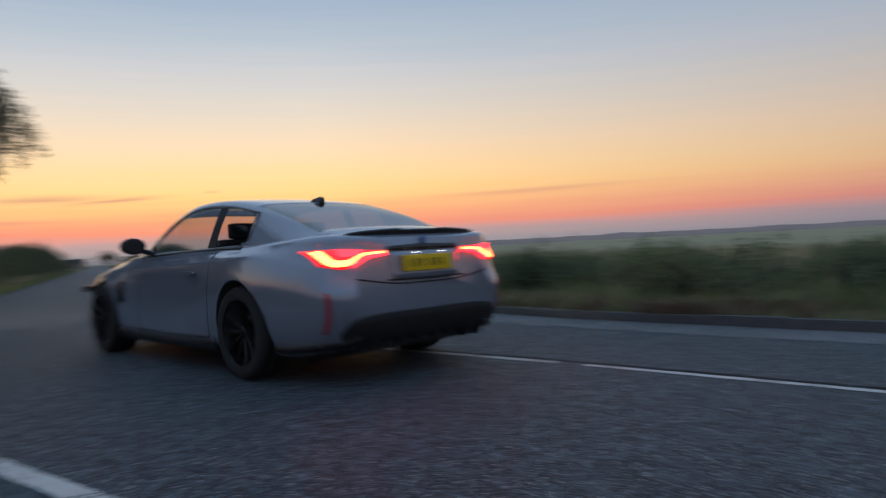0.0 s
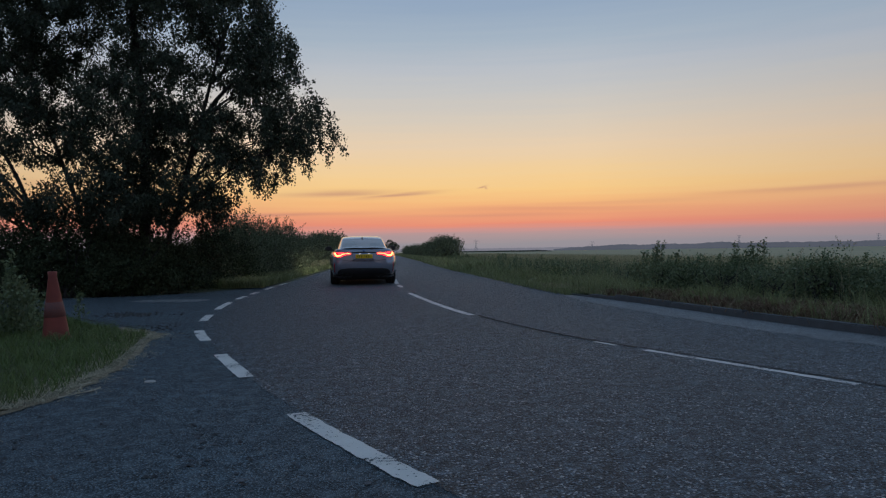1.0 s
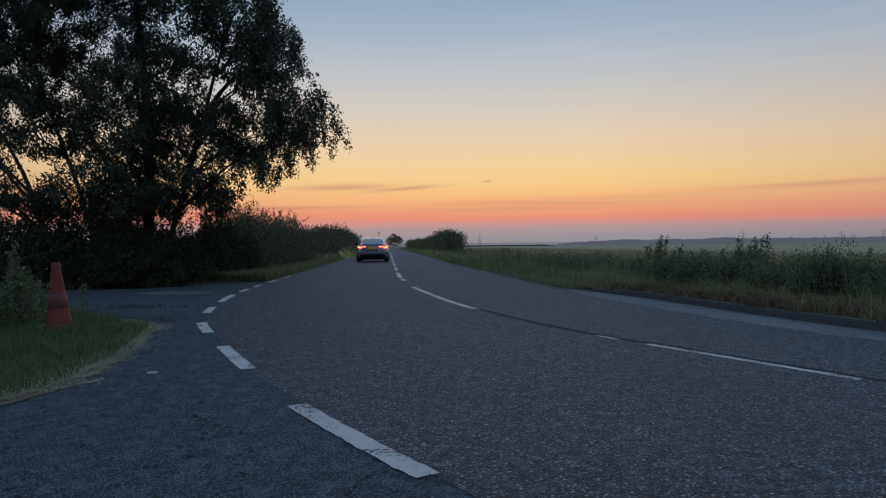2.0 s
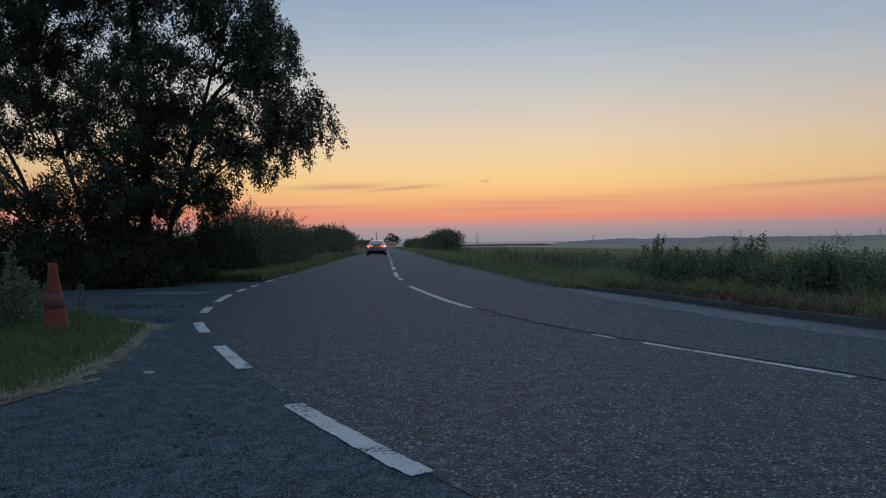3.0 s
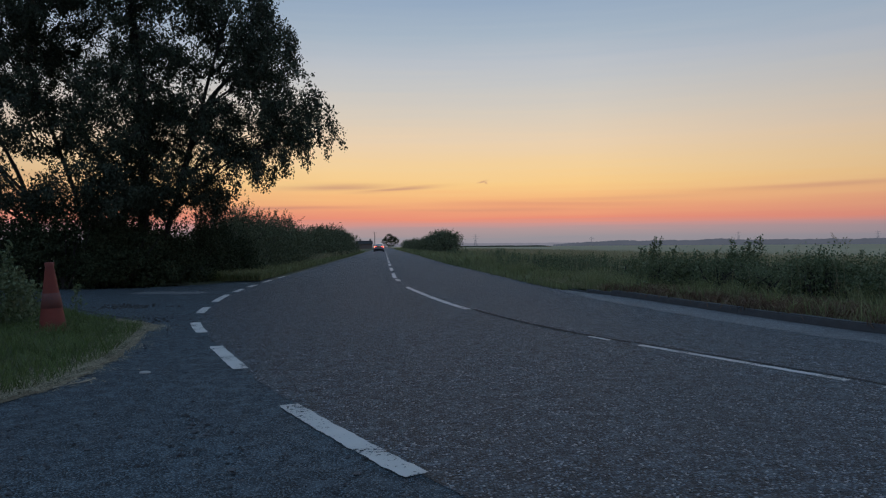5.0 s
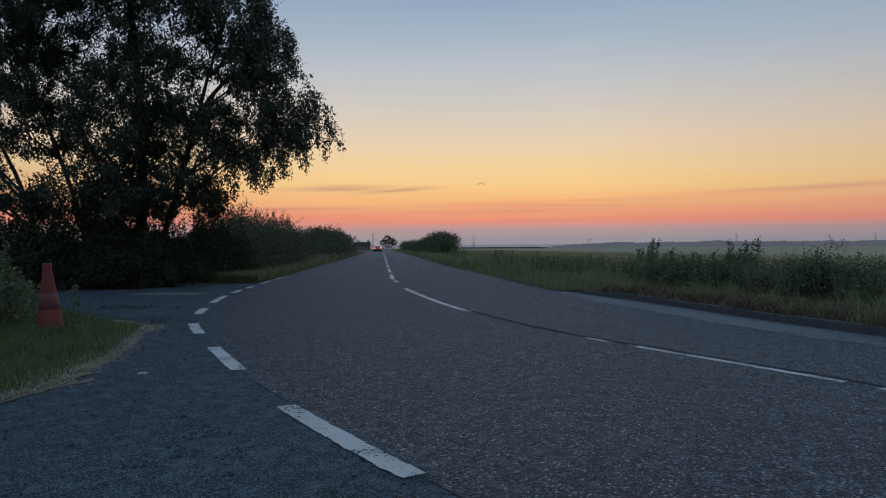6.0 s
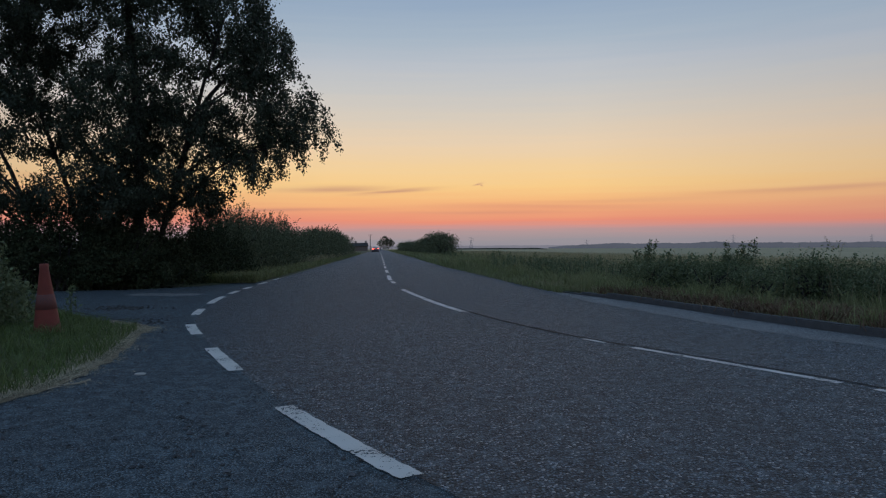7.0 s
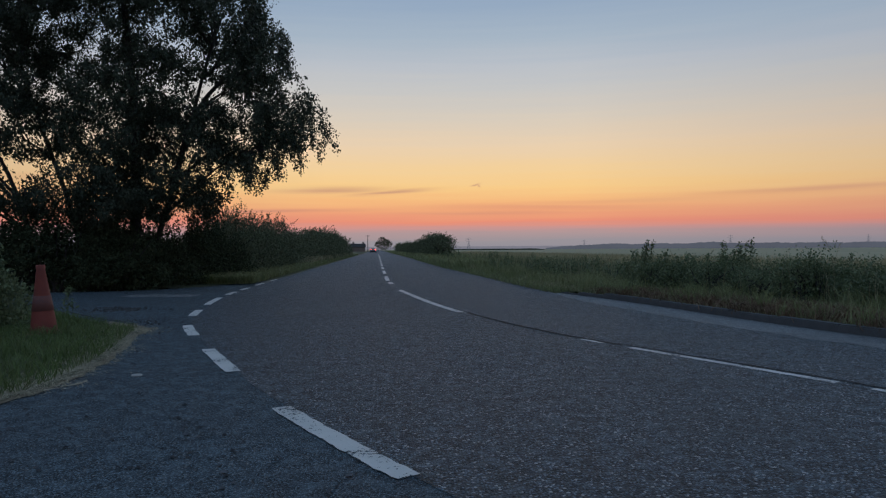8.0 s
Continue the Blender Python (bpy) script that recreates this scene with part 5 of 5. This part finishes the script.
    # boot lid: spoiler lip, seam, plate recess, plate, badge
    bm = bmesh.new()
    ringsp = []
    for i in range(31):
        x = -.72 + 1.44 * i / 30
        f = abs(x) / .72
        y0, zt = -.965 + .10 * f ** 3, 1.025 - .03 * f ** 2.5
        h = .018 * (1 - f ** 6) + (.007 if .25 < f < .8 else 0)
        ringsp.append([bm.verts.new(p) for p in ((x, y0 + .16, zt - .005), (x, y0 + .05, zt + h * .55), (x, y0 - .035, zt + h), (x, y0 - .045, zt + h - .012), (x, y0, zt - .03))])
    for a, b in zip(ringsp, ringsp[1:]):
        for k in range(5):
            bm.faces.new((a[k], a[(k + 1) % 5], b[(k + 1) % 5], b[k]))
    bm.faces.new(ringsp[0])
    bm.faces.new(ringsp[-1])
    part("spoiler", bm, M_BLACK, car, "gloss black boot spoiler")
    # dark strip laid on the boot in place of the spoiler's shade
    patch("spoiler_shade_strip", [(-.335, .925), (0, .935), (.335, .925)], [(-.335, .895), (0, .892), (.335, .895)], "rear", M_BLACK, "black strip between the lamps, standing for shade under the spoiler", .004, 20, 3)
    recess = patch("plate_recess", [(-.33, .885), (0, .888), (.33, .885)], [(-.30, .70), (0, .695), (.30, .70)], "rear", M_BODY, "", .003, 16, 6)
    patch("recess_edge", [(-.36, .700), (0, .694), (.36, .700)], [(-.36, .688), (0, .682), (.36, .688)], "rear", M_MATT, "", .004, 16, 2)
    patch("boot_seam", [(-.62, .718), (-.3, .672), (0, .668), (.3, .672), (.62, .718)], [(-.62, .710), (-.3, .664), (0, .660), (.3, .664), (.62, .710)], "rear", M_MATT, "", .003, 24, 2)
    bm = bmesh.new()
    py = (tree.ray_cast(Vector((0, -4, .79)), Vector((0, 1, 0)))[0] or Vector((0, -1.05, 0))).y - .03
    box(bm, (-.235, py - .006, .745), (.235, py + .006, .858), .003)
    plate = part("number_plate", bm, M_PLATE, car, "yellow number plate with dark bars")
    x = -.19
    for w in (.036, .040, .040, .0, .040, .040, .040):
        if w:
            bm = bmesh.new()
            box(bm, (x + .012, py - .010, .774), (x + w - .012, py - .0065, .830), .002)
            part("bar", bm, M_MATT, plate)
        x += (w or .02) + .014
    for s in (-1, 1):
        bm = bmesh.new()
        box(bm, (s * .12 - .025, py - .012, .872), (s * .12 + .025, py - .004, .875))
        part("plate_lamp", bm, M_WHITE_GLOW, car)
    bm = bmesh.new()
    lathe(bm, [(0, .001), (.006, .024), (-.004, .031), (-.01, .031)], 28)
    badge = part("badge", bm, M_BADGE, car, "round blue boot badge")
    badge.matrix_basis = pose(0, -1.035, .962, 0, 0, -90)
    # diffuser and bumper foot
    patch("diffuser", [(-.74, .36), (-.60, .462), (0, .475), (.60, .462), (.74, .36)], [(-.68, .25), (-.5, .225), (0, .215), (.5, .225), (.68, .25)], "rear", M_MATT, "black rear diffuser panel", .014, 28, 6)
    for x in (-.24, -.08, .08, .24):
        bm = bmesh.new()
        box(bm, (x - .008, -1.035, .255), (x + .008, -.80, .34), .004)
        part("diffuser_fin", bm, M_MATT, car)
    bm = bmesh.new()
    box(bm, (-.62, -.97, .215), (.62, -.55, .29), .03)
    part("bumper_foot", bm, M_MATT, car)
    bm = bmesh.new()
    box(bm, (-.70, -.5, .13), (.70, 3.5, .20), .02)
    part("floor_pan", bm, M_MATT, car)
    # roof fin
    bm = bmesh.new()
    for y, h, w in ((.36, .0, .024), (.30, .035, .020), (.21, .066, .014), (.18, .062, .010), (.18, -.01, .018)):
        for sx in (-1, 1):
            bm.verts.new((sx * w, y, 1.318 + h + (y - .25) * .2))
    vs = bm.verts[:]
    bmesh.ops.convex_hull(bm, input=vs)
    part("roof_fin", bm, M_BLACK, car, "small black roof aerial fin")
    # seats seen through the glass
    for s in (-1, 1):
        bm = bmesh.new()
        box(bm, (s * .37 - .23, .86, .55), (s * .37 + .23, 1.0, 1.06), .05)
        seat = part("seat", bm, M_SEAT, car, "dark front seat")
        bm = bmesh.new()
        box(bm, (s * .37 - .12, .86, 1.06), (s * .37 + .12, .95, 1.20), .04)
        part("headrest", bm, M_SEAT, seat)
    # wheels
    wheels = []
    for y in (0.0, AXLE_F):
        for s in (-1, 1):
            w = new("wheel")
            w.parent = car
            bm = bmesh.new()
            lathe(bm, [(-.13, .245), (-.138, .29), (-.128, .328), (-.10, .343), (-.04, .345), (-.035, .338), (-.03, .345), (.03, .345), (.035, .338), (.04, .345), (.10, .343), (.128, .328), (.138, .29), (.13, .245)], 56)
            part("tyre", bm, M_TYRE, w)
            bm = bmesh.new()
            lathe(bm, [(.13, .248), (.12, .238), (.02, .225), (-.10, .225), (-.12, .238), (-.13, .248)], 48)
            lathe(bm, [(.10, .001), (.105, .03), (.09, .06), (.06, .06)], 20)
            for k in range(10):
                a = 2 * math.pi * k / 10
                for d in (-.05, .05):
                    c0, c1 = a + d * .8, a + d * 1.5
                    tube(bm, [(.085, .05 * math.cos(c0), .05 * math.sin(c0)), (.10, .15 * math.cos(c1), .15 * math.sin(c1)), (.115, .236 * math.cos(c1 + d * .4), .236 * math.sin(c1 + d * .4))], [.016, .013, .014], 5)
            rim = part("rim", bm, M_RIM, w, "dark multi-spoke alloy rim")
            bm = bmesh.new()
            lathe(bm, [(.02, .06), (.02, .185), (.045, .185), (.045, .06)], 40)
            part("brake_disc", bm, M_STEEL, w)
            if s < 0:
                for ch in w.children:
                    ch.matrix_basis = pose(0, 0, 0, 0, 0, 180)
            w.location = (s * .80, y, WHEEL_R)
            wheels.append(w)
    tagged(car, "grey-blue metallic sports coupe with glowing tail lamps", "car")
    return car, wheels


CAR_ROWS = [(0.0, 1.80, 5.66, 18.3), (0.1, 1.41, 6.74, 15.9), (0.2, 1.05, 7.90, 13.5), (0.3, 0.74, 9.25, 11.5), (0.4, 0.47, 10.70, 9.6), (0.5, 0.22, 12.25, 8.2), (0.6, 0.0, 13.85, 7.0), (0.7, -0.20, 15.55, 6.0),
            (0.85, -0.47, 18.2, 5.4), (1.0, -0.67, 21.0, 3.8), (1.25, -0.84, 25.7, 2.0), (1.5, -0.90, 30.5, 0.9), (2.0, -0.90, 41.5, 0.2), (2.5, -0.88, 53.5, 0), (3.0, -0.86, 66.5, 0), (3.5, -0.86, 80.5, 0),
            (4.0, -0.85, 95, 0), (4.5, -0.86, 110, 0), (5.2, -0.88, 130.5, 0), (5.8, -0.92, 147, 0), (6.2, -0.94, 158, 0), (6.6, -0.96, 168, 0), (7.0, -0.98, 178, 0), (7.5, -1.0, 189.5, 0), (8.0, -1.02, 199.5, 0)]
car, wheels = coupe()


def motions():
    walk(car, [(t, pose(x, y, 0.002, 0, 0, rz)) for t, x, y, rz in CAR_ROWS])
    ts, ys = [r[0] for r in CAR_ROWS], [r[2] for r in CAR_ROWS]
    for w in wheels:
        place, turn, rows = Vector(w.location), 0.0, []
        for k in range(241):
            t = k / 30
            if k:
                roll = (float(np.interp(t, ts, ys)) - float(np.interp(t - 1 / 30, ts, ys))) / WHEEL_R
                turn -= min(radians(82), roll)
            rows.append((t, Matrix.Translation(place) @ Matrix.Rotation(turn, 4, "X")))
        walk(w, rows)


motions()
